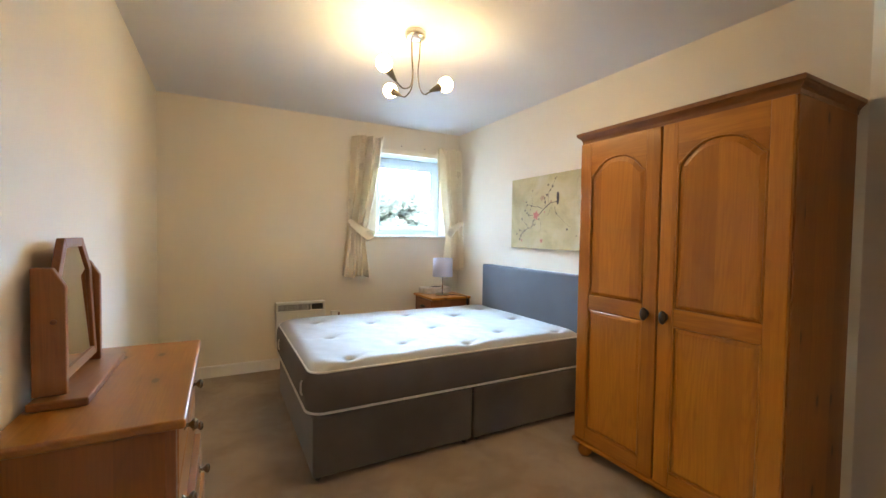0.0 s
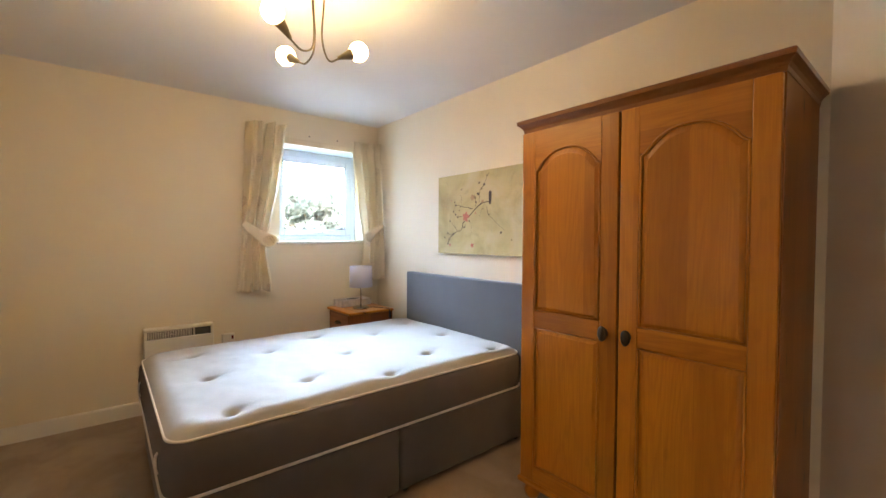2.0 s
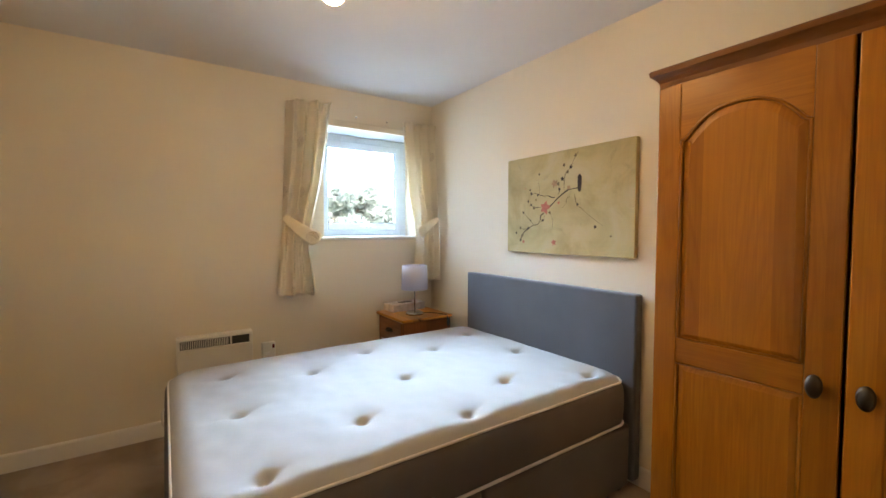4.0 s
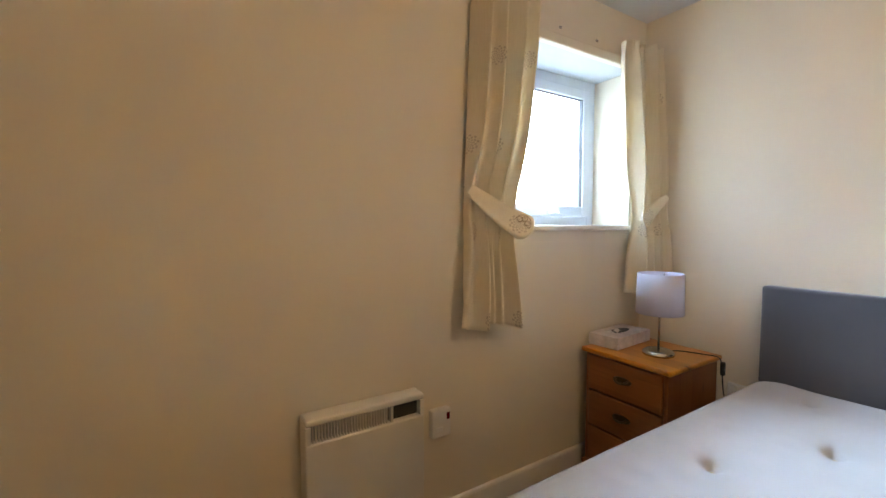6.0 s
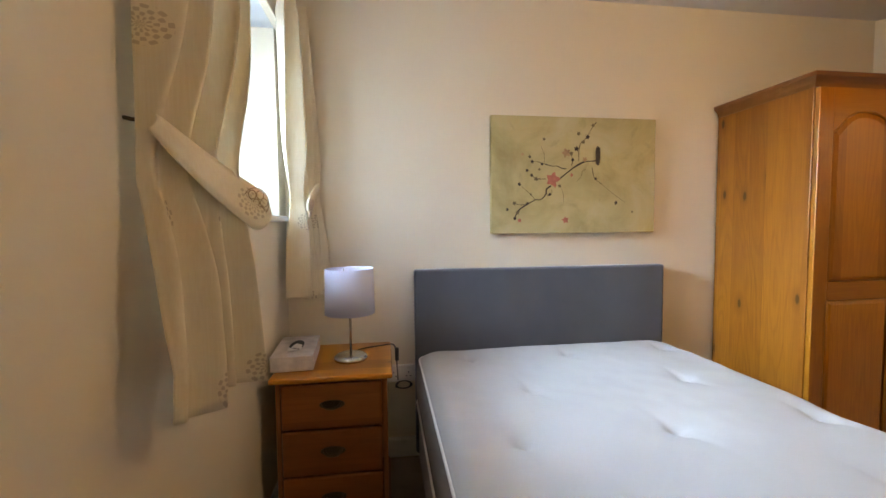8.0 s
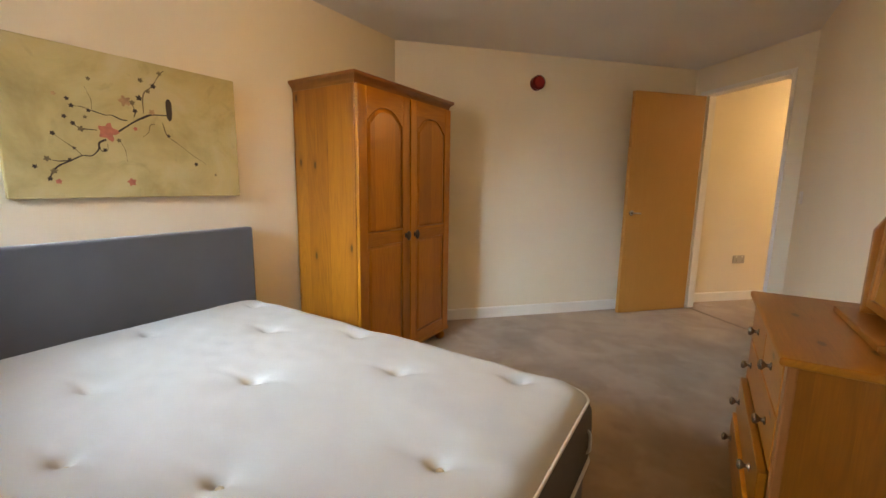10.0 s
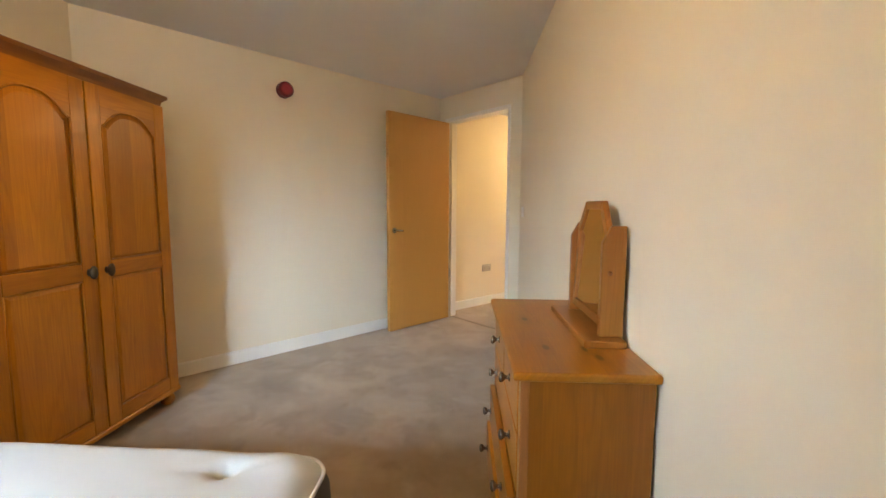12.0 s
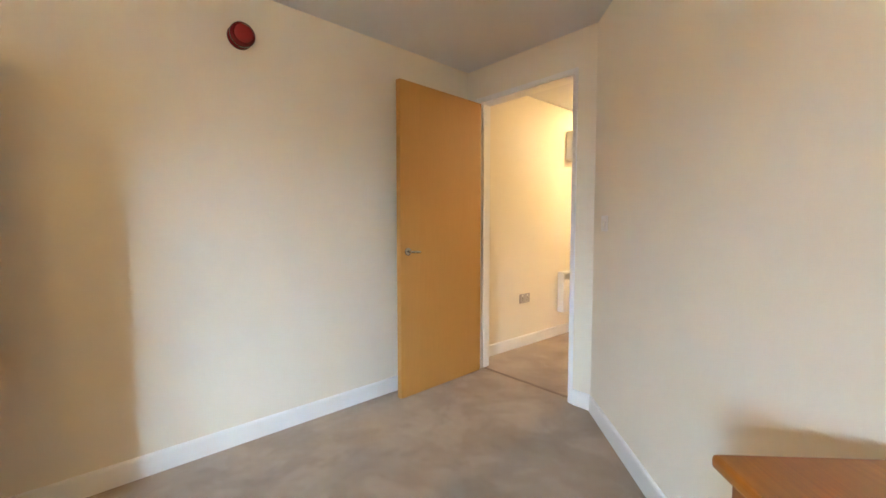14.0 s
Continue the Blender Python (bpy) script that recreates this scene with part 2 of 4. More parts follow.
thin = nt.new("ShaderNodeBsdfTranslucent")
ln.new(c, thin.inputs["Color"])
both = nt.new("ShaderNodeMixShader")
both.inputs[0].default_value = 0.25
ln.new(b.outputs[0], both.inputs[1])
ln.new(thin.outputs[0], both.inputs[2])
ln.new(both.outputs[0], nt["Material Output"].inputs[0])

lined_cloth = curtain_cloth.copy()
lined_cloth.name = "lined cream curtain cloth"
lined_cloth.node_tree.nodes["Mix Shader"].inputs[0].default_value = 0.04

glass, nt, ln, b = nodes_of("window glass", (1, 1, 1), 0.02)
b.inputs["Transmission Weight"].default_value = 1.0
b.inputs["IOR"].default_value = 1.45
mirror_glass, nt, ln, b = nodes_of("mirror glass", (0.86, 0.88, 0.87), 0.02, 1.0)

bulb_glass, nt, ln, b = nodes_of("lit opal bulb", (0.9, 0.88, 0.84), 0.4)
b.inputs["Emission Color"].default_value = (1.0, 0.67, 0.29, 1)
b.inputs["Emission Strength"].default_value = BULB
hall_glass, nt, ln, b = nodes_of("lit hall lamp glass", (0.9, 0.88, 0.84), 0.4)
b.inputs["Emission Color"].default_value = (1.0, 0.72, 0.38, 1)
b.inputs["Emission Strength"].default_value = HALL


# ---- building blocks ----
def cuboid(bm, lo, hi, bevel=0.0, seg=2):
    made = bmesh.ops.create_cube(bm, size=1.0)["verts"]
    for p in made:
        for i in range(3):
            p.co[i] = lo[i] + (p.co[i] + 0.5) * (hi[i] - lo[i])
    if bevel:
        edges = list({e for p in made for e in p.link_edges})
        bmesh.ops.bevel(bm, geom=edges, offset=bevel, segments=seg, affect="EDGES", profile=0.5)
    return bm


def box(lo, hi, bevel=0.0, seg=2):
    return cuboid(bmesh.new(), lo, hi, bevel, seg)


def lathe(profile, steps=32, cap=True):
    """A turned shape about z from (radius, height) pairs."""
    bm = bmesh.new()
    rings = []
    for r, z in profile:
        if r < 1e-5:
            rings.append([bm.verts.new((0, 0, z))])
        else:
            rings.append([bm.verts.new((r * math.cos(2 * math.pi * k / steps), r * math.sin(2 * math.pi * k / steps), z)) for k in range(steps)])
    for a, c in zip(rings, rings[1:]):
        for k in range(steps):
            q = [a[k % len(a)], a[(k + 1) % len(a)], c[(k + 1) % len(c)], c[k % len(c)]]
            u = [p for i, p in enumerate(q) if p not in q[:i]]
            if len(u) > 2:
                bm.faces.new(u)
    if cap:
        for ring in (rings[0], rings[-1]):
            if len(ring) > 2:
                bm.faces.new(ring)
    bmesh.ops.recalc_face_normals(bm, faces=bm.faces)
    return bm


def tube(points, radius, steps=10, taper=None):
    """A round bar along points."""
    bm = bmesh.new()
    pts = [Vector(p) for p in points]
    rings, side = [], None
    for i, p in enumerate(pts):
        d = (pts[min(i + 1, len(pts) - 1)] - pts[max(i - 1, 0)]).normalized()
        side = d.orthogonal().normalized() if side is None else (side - d * side.dot(d)).normalized()
        other = d.cross(side)
        r = taper[i] if taper else radius
        rings.append([bm.verts.new(p + r * (math.cos(2 * math.pi * k / steps) * side + math.sin(2 * math.pi * k / steps) * other)) for k in range(steps)])
    for a, c in zip(rings, rings[1:]):
        for k in range(steps):
            bm.faces.new((a[k], a[(k + 1) % steps], c[(k + 1) % steps], c[k]))
    bm.faces.new(rings[0])
    bm.faces.new(rings[-1])
    bmesh.ops.recalc_face_normals(bm, faces=bm.faces)
    return bm


def curve_points(keys, n=24):
    """Points on a smooth line through the keys."""
    k = [Vector(p) for p in keys]
    k = [2 * k[0] - k[1], *k, 2 * k[-1] - k[-2]]
    out = []
    for i in range(1, len(k) - 2):
        a, p, q, d = k[i - 1 : i + 3]
        for s in range(n if i < len(k) - 3 else n + 1):
            t = s / n
            out.append(0.5 * (2 * p + (q - a) * t + (2 * a - 5 * p + 4 * q - d) * t * t + (3 * p - a - 3 * q + d) * t**3))
    return out


def prism(outline, axis, lo, hi, bevel=0.0):
    """An outline in the two other axes (in their order x, y, z), drawn out along an axis."""
    bm = bmesh.new()

    def at(p, w):
        c = list(p)
        c.insert("xyz".index(axis), w)
        return c

    a = [bm.verts.new(at(p, lo)) for p in outline]
    c = [bm.verts.new(at(p, hi)) for p in outline]
    n = len(outline)
    for k in range(n):
        bm.faces.new((a[k], a[(k + 1) % n], c[(k + 1) % n], c[k]))
    bm.faces.new(a)
    bm.faces.new(c)
    bmesh.ops.recalc_face_normals(bm, faces=bm.faces)
    if bevel:
        bmesh.ops.bevel(bm, geom=list(bm.edges), offset=bevel, segments=2, affect="EDGES", profile=0.5)
    return bm


def mesh_of(name, bm, material, smooth=False):
    me = bpy.data.meshes.new(name)
    bm.to_mesh(me)
    bm.free()
    me.materials.append(material)
    if smooth:
        me.polygons.foreach_set("use_smooth", [True] * len(me.polygons))
        me.update()
    return me


def part(name, bm, material, parent, label="", smooth=False, at=None):
    ob = new(name, mesh_of(name, bm, material, smooth))
    ob.parent = parent
    if at is not None:
        ob.matrix_basis = at
    return tagged(ob, label)


def thing(name, m, label, category, group="", kind=""):
    ob = new(name)
    ob.matrix_basis = m
    ob.empty_display_size = 0.1
    return tagged(ob, label, category, group, kind)


def single(name, bm, material, label, category, kind="", m=None, smooth=False, group=""):
    ob = new(name, mesh_of(name, bm, material, smooth))
    if m is not None:
        ob.matrix_basis = m
    return tagged(ob, label, category, group, kind)


# ---- plan ----
CEIL = 2.315
WEST, EAST, NORTH = -0.335, 2.41, 4.27
PA, PB, PC = (WEST, -0.33), (0.415, -1.10), (EAST, 1.01)
ANG_DOOR = math.degrees(math.atan2(PB[1] - PA[1], PB[0] - PA[0]))
LEN_DOOR = math.hypot(PB[0] - PA[0], PB[1] - PA[1])
ANG_SOUTH = math.degrees(math.atan2(PC[1] - PB[1], PC[0] - PB[0]))
LEN_SOUTH = math.hypot(PC[0] - PB[0], PC[1] - PB[1])
ON_DOOR = pose(PA[0], PA[1], 0, 0, 0, ANG_DOOR)  # along the wall, x; into the room, y
ON_SOUTH = pose(PB[0], PB[1], 0, 0, 0, ANG_SOUTH)
WX0, WX1, WZ0, WZ1 = 1.47, 2.285, 1.213, 2.034  # the window's opening
DX0, DX1, DZ = 0.125, 0.985, 2.088  # the doorway's opening along the wall

single("floor", box((-4.0, -5.0, -0.12), (3.0, NORTH + 0.3, 0.0)), carpet, "worn beige cut-pile carpet with darker footmarks", "carpet", "structure")
single("ceiling", box((-4.0, -5.0, CEIL), (3.0, NORTH + 0.3, CEIL + 0.15)), ceiling_white, "smooth white painted ceiling", "ceiling", "structure")
bm = box((WEST - 0.15, NORTH, 0), (WX0, NORTH + 0.3, CEIL))
cuboid(bm, (WX1, NORTH, 0), (EAST + 0.15, NORTH + 0.3, CEIL))
cuboid(bm, (WX0, NORTH, 0), (WX1, NORTH + 0.3, WZ0))
cuboid(bm, (WX0, NORTH, WZ1), (WX1, NORTH + 0.3, CEIL))
north = single("wall_north", bm, cream, "cream painted wall with a deep white window reveal", "wall", "structure")
north.data.materials.append(reveal_sky_tint)
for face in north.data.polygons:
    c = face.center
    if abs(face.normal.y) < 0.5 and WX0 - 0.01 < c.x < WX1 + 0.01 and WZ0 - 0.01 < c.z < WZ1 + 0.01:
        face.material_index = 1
single("wall_east", box((EAST, PC[1] - 0.16, 0), (EAST + 0.15, NORTH, CEIL)), cream, "cream painted plain bedroom wall", "wall", "structure")
single("wall_west", box((WEST - 0.15, PA[1] - 0.05, 0), (WEST, NORTH, CEIL)), cream, "cream painted plain bedroom wall", "wall", "structure")
single("wall_south", box((0, -0.12, 0), (LEN_SOUTH, 0, CEIL)), cream, "cream painted slanting bedroom wall", "wall", "structure", ON_SOUTH)
bm = box((0, -0.12, 0), (DX0, 0, CEIL))
cuboid(bm, (DX1, -0.12, 0), (LEN_DOOR, 0, CEIL))
cuboid(bm, (DX0, -0.12, DZ), (DX1, 0, CEIL))
single("wall_doorway", bm, cream, "cream painted slanting wall with a doorway", "wall", "structure", ON_DOOR)
# the hall behind the doorway, in the doorway wall's own metres
HALL_X = LEN_DOOR + 0.045
single("wall_hall_side", box((HALL_X, -3.4, 0), (HALL_X + 0.12, -0.12, CEIL)), cream, "cream painted hall wall lit by a warm lamp", "wall", "structure", ON_DOOR)
single("wall_hall_far", box((-1.2, -3.52, 0), (HALL_X + 0.12, -3.4, CEIL)), cream, "cream painted hall end wall", "wall", "structure", ON_DOOR)
single("wall_hall_near", box((-0.6, -3.4, 0), (-0.48, -0.12, CEIL)), cream, "cream painted hall wall", "wall", "structure", ON_DOOR)
single("wall_hall_front", box((-0.6, -0.12, 0), (0.0, -0.02, CEIL)), cream, "cream painted hall wall beside the doorway", "wall", "structure", ON_DOOR)


def skirting(name, length, m):
    prof = [(0.0, 0.0), (0.014, 0.0), (0.014, 0.085), (0.011, 0.094), (0.005, 0.098), (0.0, 0.098)]
    return single(name, prism(prof, "x", 0, length), gloss_white, "white gloss painted skirting board along the wall", "skirting board", "structure", m, group="skirting boards")


skirting("baseboard", NORTH - PA[1] - 0.02, pose(WEST, NORTH, 0, 0, 0, -90))
skirting("baseboard", EAST - WEST - 0.03, pose(EAST - 0.015, NORTH, 0, 0, 0, 180))
skirting("baseboard", NORTH - PC[1] - 0.02, pose(EAST, PC[1] + 0.02, 0, 0, 0, 90))
skirting("baseboard", LEN_SOUTH - 0.02, ON_SOUTH @ pose(0.01, 0, 0))
skirting("baseboard", 3.27, ON_DOOR @ pose(HALL_X, -3.4, 0, 0, 0, 90))


# ---- window ----
win = thing("window_1", pose((WX0 + WX1) / 2, 4.49, WZ0), "white plastic casement window with one clear pane", "window", kind="structure")
ww, wh = WX1 - WX0, WZ1 - WZ0


def ring_frame(w, h, t, y0, y1, z0=0.0, bevel=0.004):
    bm = bmesh.new()
    cuboid(bm, (-w / 2, y0, z0), (-w / 2 + t, y1, z0 + h), bevel)
    cuboid(bm, (w / 2 - t, y0, z0), (w / 2, y1, z0 + h), bevel)
    cuboid(bm, (-w / 2 + t, y0 + 0.0004, z0), (w / 2 - t, y1 - 0.0004, z0 + t), bevel)
    cuboid(bm, (-w / 2 + t, y0 + 0.0004, z0 + h - t), (w / 2 - t, y1 - 0.0004, z0 + h), bevel)
    return bm


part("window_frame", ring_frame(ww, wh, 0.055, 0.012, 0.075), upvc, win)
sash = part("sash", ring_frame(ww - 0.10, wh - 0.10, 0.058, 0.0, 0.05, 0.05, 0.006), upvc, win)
part("gasket", ring_frame(ww - 0.213, wh - 0.213, 0.005, 0.008, 0.03, 0.1065, 0.0), black_rubber, sash, "thin black rubber seal")
pane = part("pane", box((-ww / 2 + 0.105, 0.018, 0.105), (ww / 2 - 0.105, 0.022, wh - 0.105)), glass, win, "clear glass pane")
pane.visible_shadow = False
grip = bmesh.new()
cuboid(grip, (0.02, -0.018, 0.068), (0.10, 0.0, 0.086), 0.004)
cuboid(grip, (0.045, -0.04, 0.072), (0.062, -0.016, 0.090), 0.004)
cuboid(grip, (-0.035, -0.046, 0.078), (0.064, -0.034, 0.094), 0.005)
part("window_handle", grip, plastic_white, win, "white cranked window handle")
single("window_sill", box((WX0 - 0.03, NORTH - 0.035, WZ0 - 0.022), (WX1 + 0.03, 4.49, WZ0 + 0.003), 0.006), gloss_white, "white gloss painted window board", "window sill", "structure")

# ---- curtains ----


def cloth(xs, folds, depth, y0, seed, width=0.62, rows=90, cols=130, top=2.19, sway=0.0, slant=0.0, home=0.0, crease=1.0):
    """A hanging sheet between two edges that change with height: xs holds (z, left, right)."""
    bm = bmesh.new()
    uv = bm.loops.layers.uv.new("cloth")
    keys = sorted(xs)
    zs = [k[0] for k in keys]
    low, verts, marks = zs[0], [], {}
    rnd = random.Random(seed)
    ph = [rnd.uniform(0, 6.28) for _ in range(4)]
    for r in range(rows + 1):
        z = low + (top - low) * r / rows
        left, right = np.interp(z, zs, [k[1] for k in keys]), np.interp(z, zs, [k[2] for k in keys])
        heading = max(0.0, (z - (top - 0.09)) / 0.09)
        line = []
        for k in range(cols + 1):
            u = k / cols
            warp = u + 0.035 * math.sin(5 * u + ph[0] + 1.2 * z)
            f = math.sin(2 * math.pi * folds * warp + ph[1] + 0.5 * math.sin(2.2 * z))
            f = 2 * ((f + 1) / 2) ** 0.6 - 1
            g = math.sin(2 * math.pi * folds * 0.43 * warp + ph[2] + 0.9 * z)
            fine = math.sin(2 * math.pi * folds * 2.6 * u + ph[3])
            a = depth * (1 - 0.35 * heading) * (1 - 0.55 * math.exp(-(((z - 1.30) / 0.13) ** 2)))
            a *= min(1.0, 0.25 + u / 0.15) if home else 1.0
            tied = math.exp(-(((z - 1.30) / 0.20) ** 2))
            back = home * ((1 - tied) * math.exp(-u / 0.11) + tied * (1 - u) ** 1.2) * min(1.0, max(0.15, (z - 0.85) / 0.4))
            y = y0 + back - sway * (top - z) - slant * u * (0.4 + 0.6 * (top - z) / (top - low)) + a * (0.75 * f + 0.35 * g) + heading * 0.011 * fine
            y += crease * (0.034 * math.exp(-(((u - 0.60) / 0.028) ** 2)) * min(1.0, max(0.0, (1.22 - z) / 0.08)) + 0.026 * math.exp(-(((u - 0.42 - 0.12 * (z - 1.3)) / 0.030) ** 2)) * min(1.0, max(0.0, (z - 1.38) / 0.1)))
            y -= crease * 0.016 * heading * max(0.0, math.sin(2 * math.pi * (4.2 * u + 0.15))) ** 3
            dip = 0.008 * math.sin(9 * u + ph[2]) if r == 0 else 0.0
            if r == rows:
                dip = 0.007 * math.sin(17 * u + ph[3]) + 0.004 * math.sin(41 * u)
            w = bm.verts.new((left + (right - left) * u, y, z + dip))
            marks[w] = (u * width, z)
            line.append(w)
        verts.append(line)
    for a, c in zip(verts, verts[1:]):
        for k in range(cols):
            face = bm.faces.new((a[k], a[k + 1], c[k + 1], c[k]))
            for lp in face.loops:
                lp[uv].uv = marks[lp.vert]
    return bm


def thick(ob, t):
    md = ob.modifiers.new("thickness", "SOLIDIFY")
    md.thickness, md.offset = t, 0.0
    return ob


def tie_band(a, c, wa, wc, y, lean):
    """A stiffened band from the hook round the front of the cloth, widening to a rounded end."""
    bm = bmesh.new()
    uv = bm.loops.layers.uv.new("cloth")
    a, c = Vector(a), Vector(c)
    along = (c - a).normalized()
    across = Vector((-along.y, along.x))
    n, lines, marks = 40, [], {}
    for k in range(n + 1):
        s = k / n
        mid = a.lerp(c, s) + across * (-0.010 * math.sin(math.pi * s))
        half = (wa + (wc - wa) * s**0.8) / 2
        if s > 0.86:
            half *= math.sqrt(max(0.0, 1 - ((s - 0.86) / 0.145) ** 2))
        d = y - lean * s
        line = []
        for j in range(7):
            q = mid + across * half * (j / 3 - 1)
            w = bm.verts.new((q.x, d - 0.006 * (1 - (j / 3 - 1) ** 2), q.y))
            marks[w] = (0.15 + (s - 0.80) * (c - a).length, 0.17 + half * (j / 3 - 1))
            line.append(w)
        lines.append(line)
    for p, q in zip(lines, lines[1:]):
        for j in range(6):
            face = bm.faces.new((p[j], p[j + 1], q[j + 1], q[j]))
            for lp in face.loops:
                lp[uv].uv = marks[lp.vert]
    return bm


ink_thread = varied("brown embroidery thread", (0.40, 0.29, 0.17), 0.8, 0, 0.2, 40, 200)


def lace_motif(parent, x, y, z, turn):
    """A round cut-work flower of stitched rings."""
    spots = [(0.0, 0.0, 0.033), (0.0, 0.0, 0.008)] + [(0.020 * math.cos(k * math.pi / 3), 0.020 * math.sin(k * math.pi / 3), 0.0095) for k in range(6)]
    for cx, cz, r in spots:
        ring = [(cx + r * math.cos(q), 0.0, cz + r * math.sin(q)) for q in [2 * math.pi * k / 24 for k in range(25)]]
        part("stitching", tube(ring, 0.0010, 6), ink_thread, parent, "brown stitched ring", at=pose(x, y, z, turn[0], turn[1], turn[2]))


left_xs = [(0.82, 1.112, 1.372), (0.92, 1.122, 1.362), (1.0, 1.130, 1.350), (1.12, 1.150, 1.330), (1.22, 1.164, 1.330), (1.36, 1.172, 1.366), (1.6, 1.182, 1.420), (1.9, 1.195, 1.470), (2.155, 1.205, 1.497)]
cur = thing("curtain", pose(0, 0, 0), "cream curtain with embroidered round motifs, tied back", "curtain", "window curtains")
thick(part("cloth", cloth(left_xs, 3.6, 0.042, 4.166, 3, top=2.155, slant=0.055, home=0.075), curtain_cloth, cur, smooth=True), 0.003)
thick(part("tie_back", tie_band((1.172, 1.357), (1.372, 1.190), 0.042, 0.122, 4.212, 0.140), lined_cloth, cur, "cream tie-back with a lace motif", smooth=True), 0.004)
part("hook", tube(curve_points([(1.192, NORTH, 1.368), (1.189, 4.252, 1.364), (1.186, 4.242, 1.366), (1.186, 4.238, 1.376)], 6), 0.004), bronze, cur, "bronze tie-back hook", smooth=True)
lace_motif(cur, 1.338, 4.088, 1.222, (0, 0, -36))
right_xs = [(0.85, 2.200, 2.385), (1.05, 2.215, 2.388), (1.18, 2.222, 2.392), (1.26, 2.212, 2.395), (1.38, 2.195, 2.395), (1.6, 2.150, 2.392), (1.9, 2.108, 2.392), (2.125, 2.085, 2.392)]
cur = thing("curtain", pose(0, 0, 0), "cream curtain lit by the window, tied back beside the corner", "curtain", "window curtains")
thick(part("cloth", cloth(right_xs, 4.2, 0.044, 4.200, 8, top=2.125, sway=0.01, slant=0.10), curtain_cloth, cur, smooth=True), 0.003)
thick(part("tie_back", tie_band((2.378, 1.360), (2.205, 1.225), 0.035, 0.095, 4.112, -0.02), lined_cloth, cur, "cream tie-back with a lace motif", smooth=True), 0.004)
part("hook", tube(curve_points([(EAST, 4.17, 1.425), (2.385, 4.17, 1.42), (2.375, 4.165, 1.432), (2.376, 4.165, 1.452)], 6), 0.004), bronze, cur, "bronze tie-back hook", smooth=True)


rail = thing("curtain_rail", pose(0, 0, 0), "cream curtain track fixed above the window", "curtain rail")
part("track", box((1.24, 4.236, 2.030), (2.40, NORTH, 2.078), 0.006), cream, rail)
for x in (1.72, 1.98, 2.2):
    part("screw", box((x, 4.262, 2.118), (x + 0.016, NORTH, 2.13), 0.003), steel, rail, "small steel screw")

# ---- bed ----
BX0, BX1, BY0, BY1 = 0.500, 2.335, 2.378, 3.655
bed = thing("divan_bed", pose((BX0 + BX1) / 2, (BY0 + BY1) / 2, 0), "charcoal fabric divan base with a slate upholstered headboard", "bed")
hx, hy = (BX1 - BX0) / 2, (BY1 - BY0) / 2
part("base_half", box((-hx, -hy - 0.014, 0.022), (-0.004, hy, 0.325), 0.014, 3), grey_cloth, bed)
part("base_half", box((0.004, -hy - 0.014, 0.022), (hx, hy, 0.325), 0.014, 3), grey_cloth, bed)
for x in (-hx + 0.03, -0.045, 0.045, hx - 0.05):
    for y in (-hy + 0.010, hy - 0.03):
        bm = lathe([(0.0, -0.009), (0.012, -0.009), (0.018, -0.003), (0.018, 0.003), (0.012, 0.009), (0.0, 0.009)], 16)
        bmesh.ops.rotate(bm, verts=bm.verts, cent=(0, 0, 0), matrix=Matrix.Rotation(math.pi / 2, 3, "X"))
        bmesh.ops.translate(bm, verts=bm.verts, vec=(x, y, 0.018))
        cuboid(bm, (x - 0.008, y - 0.012, 0.022), (x + 0.008, y + 0.012, 0.037), 0.002)
        part("castor", bm, black_rubber, bed, "small black castor")
part("headboard", box((hx + 0.004, -hy - 0.033, 0.04), (hx + 0.062, hy + 0.012, 0.955), 0.012, 3), grey_head, bed, "slate grey upholstered headboard")
for y in (-0.38, 0.38):
    part("headboard_strut", box((hx + 0.008, y - 0.03, 0.0), (hx + 0.03, y + 0.03, 0.06), 0.003), black_rubber, bed)

MZ0, MZ1 = 0.330, 0.576
mat = thing("mattress", pose((BX0 + BX1) / 2 - 0.010, (BY0 + BY1) / 2, MZ0), "white tufted mattress with a grey border, unmade", "mattress")
mx, my, RC = hx + 0.012, hy + 0.008, 0.085
TUFTS = [(x, y) for k, x in enumerate((0.715, 1.085, 1.440, 1.800, 2.170)) for y in ((2.475, 2.960, 3.435) if k % 2 == 0 else (2.650, 3.275))]


wool = varied("beige wool tuft", (0.50, 0.42, 0.30), 0.95, 0, 0.2, 40, 300, 0.4, 0.001)


def rounded(a, c, ex, ey, r):
    """A point of the square's rim laid on a rectangle with round corners."""
    x, y = a * ex, c * ey
    if abs(x) > ex - r and abs(y) > ey - r:
        sx, sy = math.copysign(ex - r, x), math.copysign(ey - r, y)
        d = Vector((x - sx, y - sy))
        if d.length > 1e-6:
            d = d.normalized() * r
        return sx + d.x, sy + d.y
    return x, y


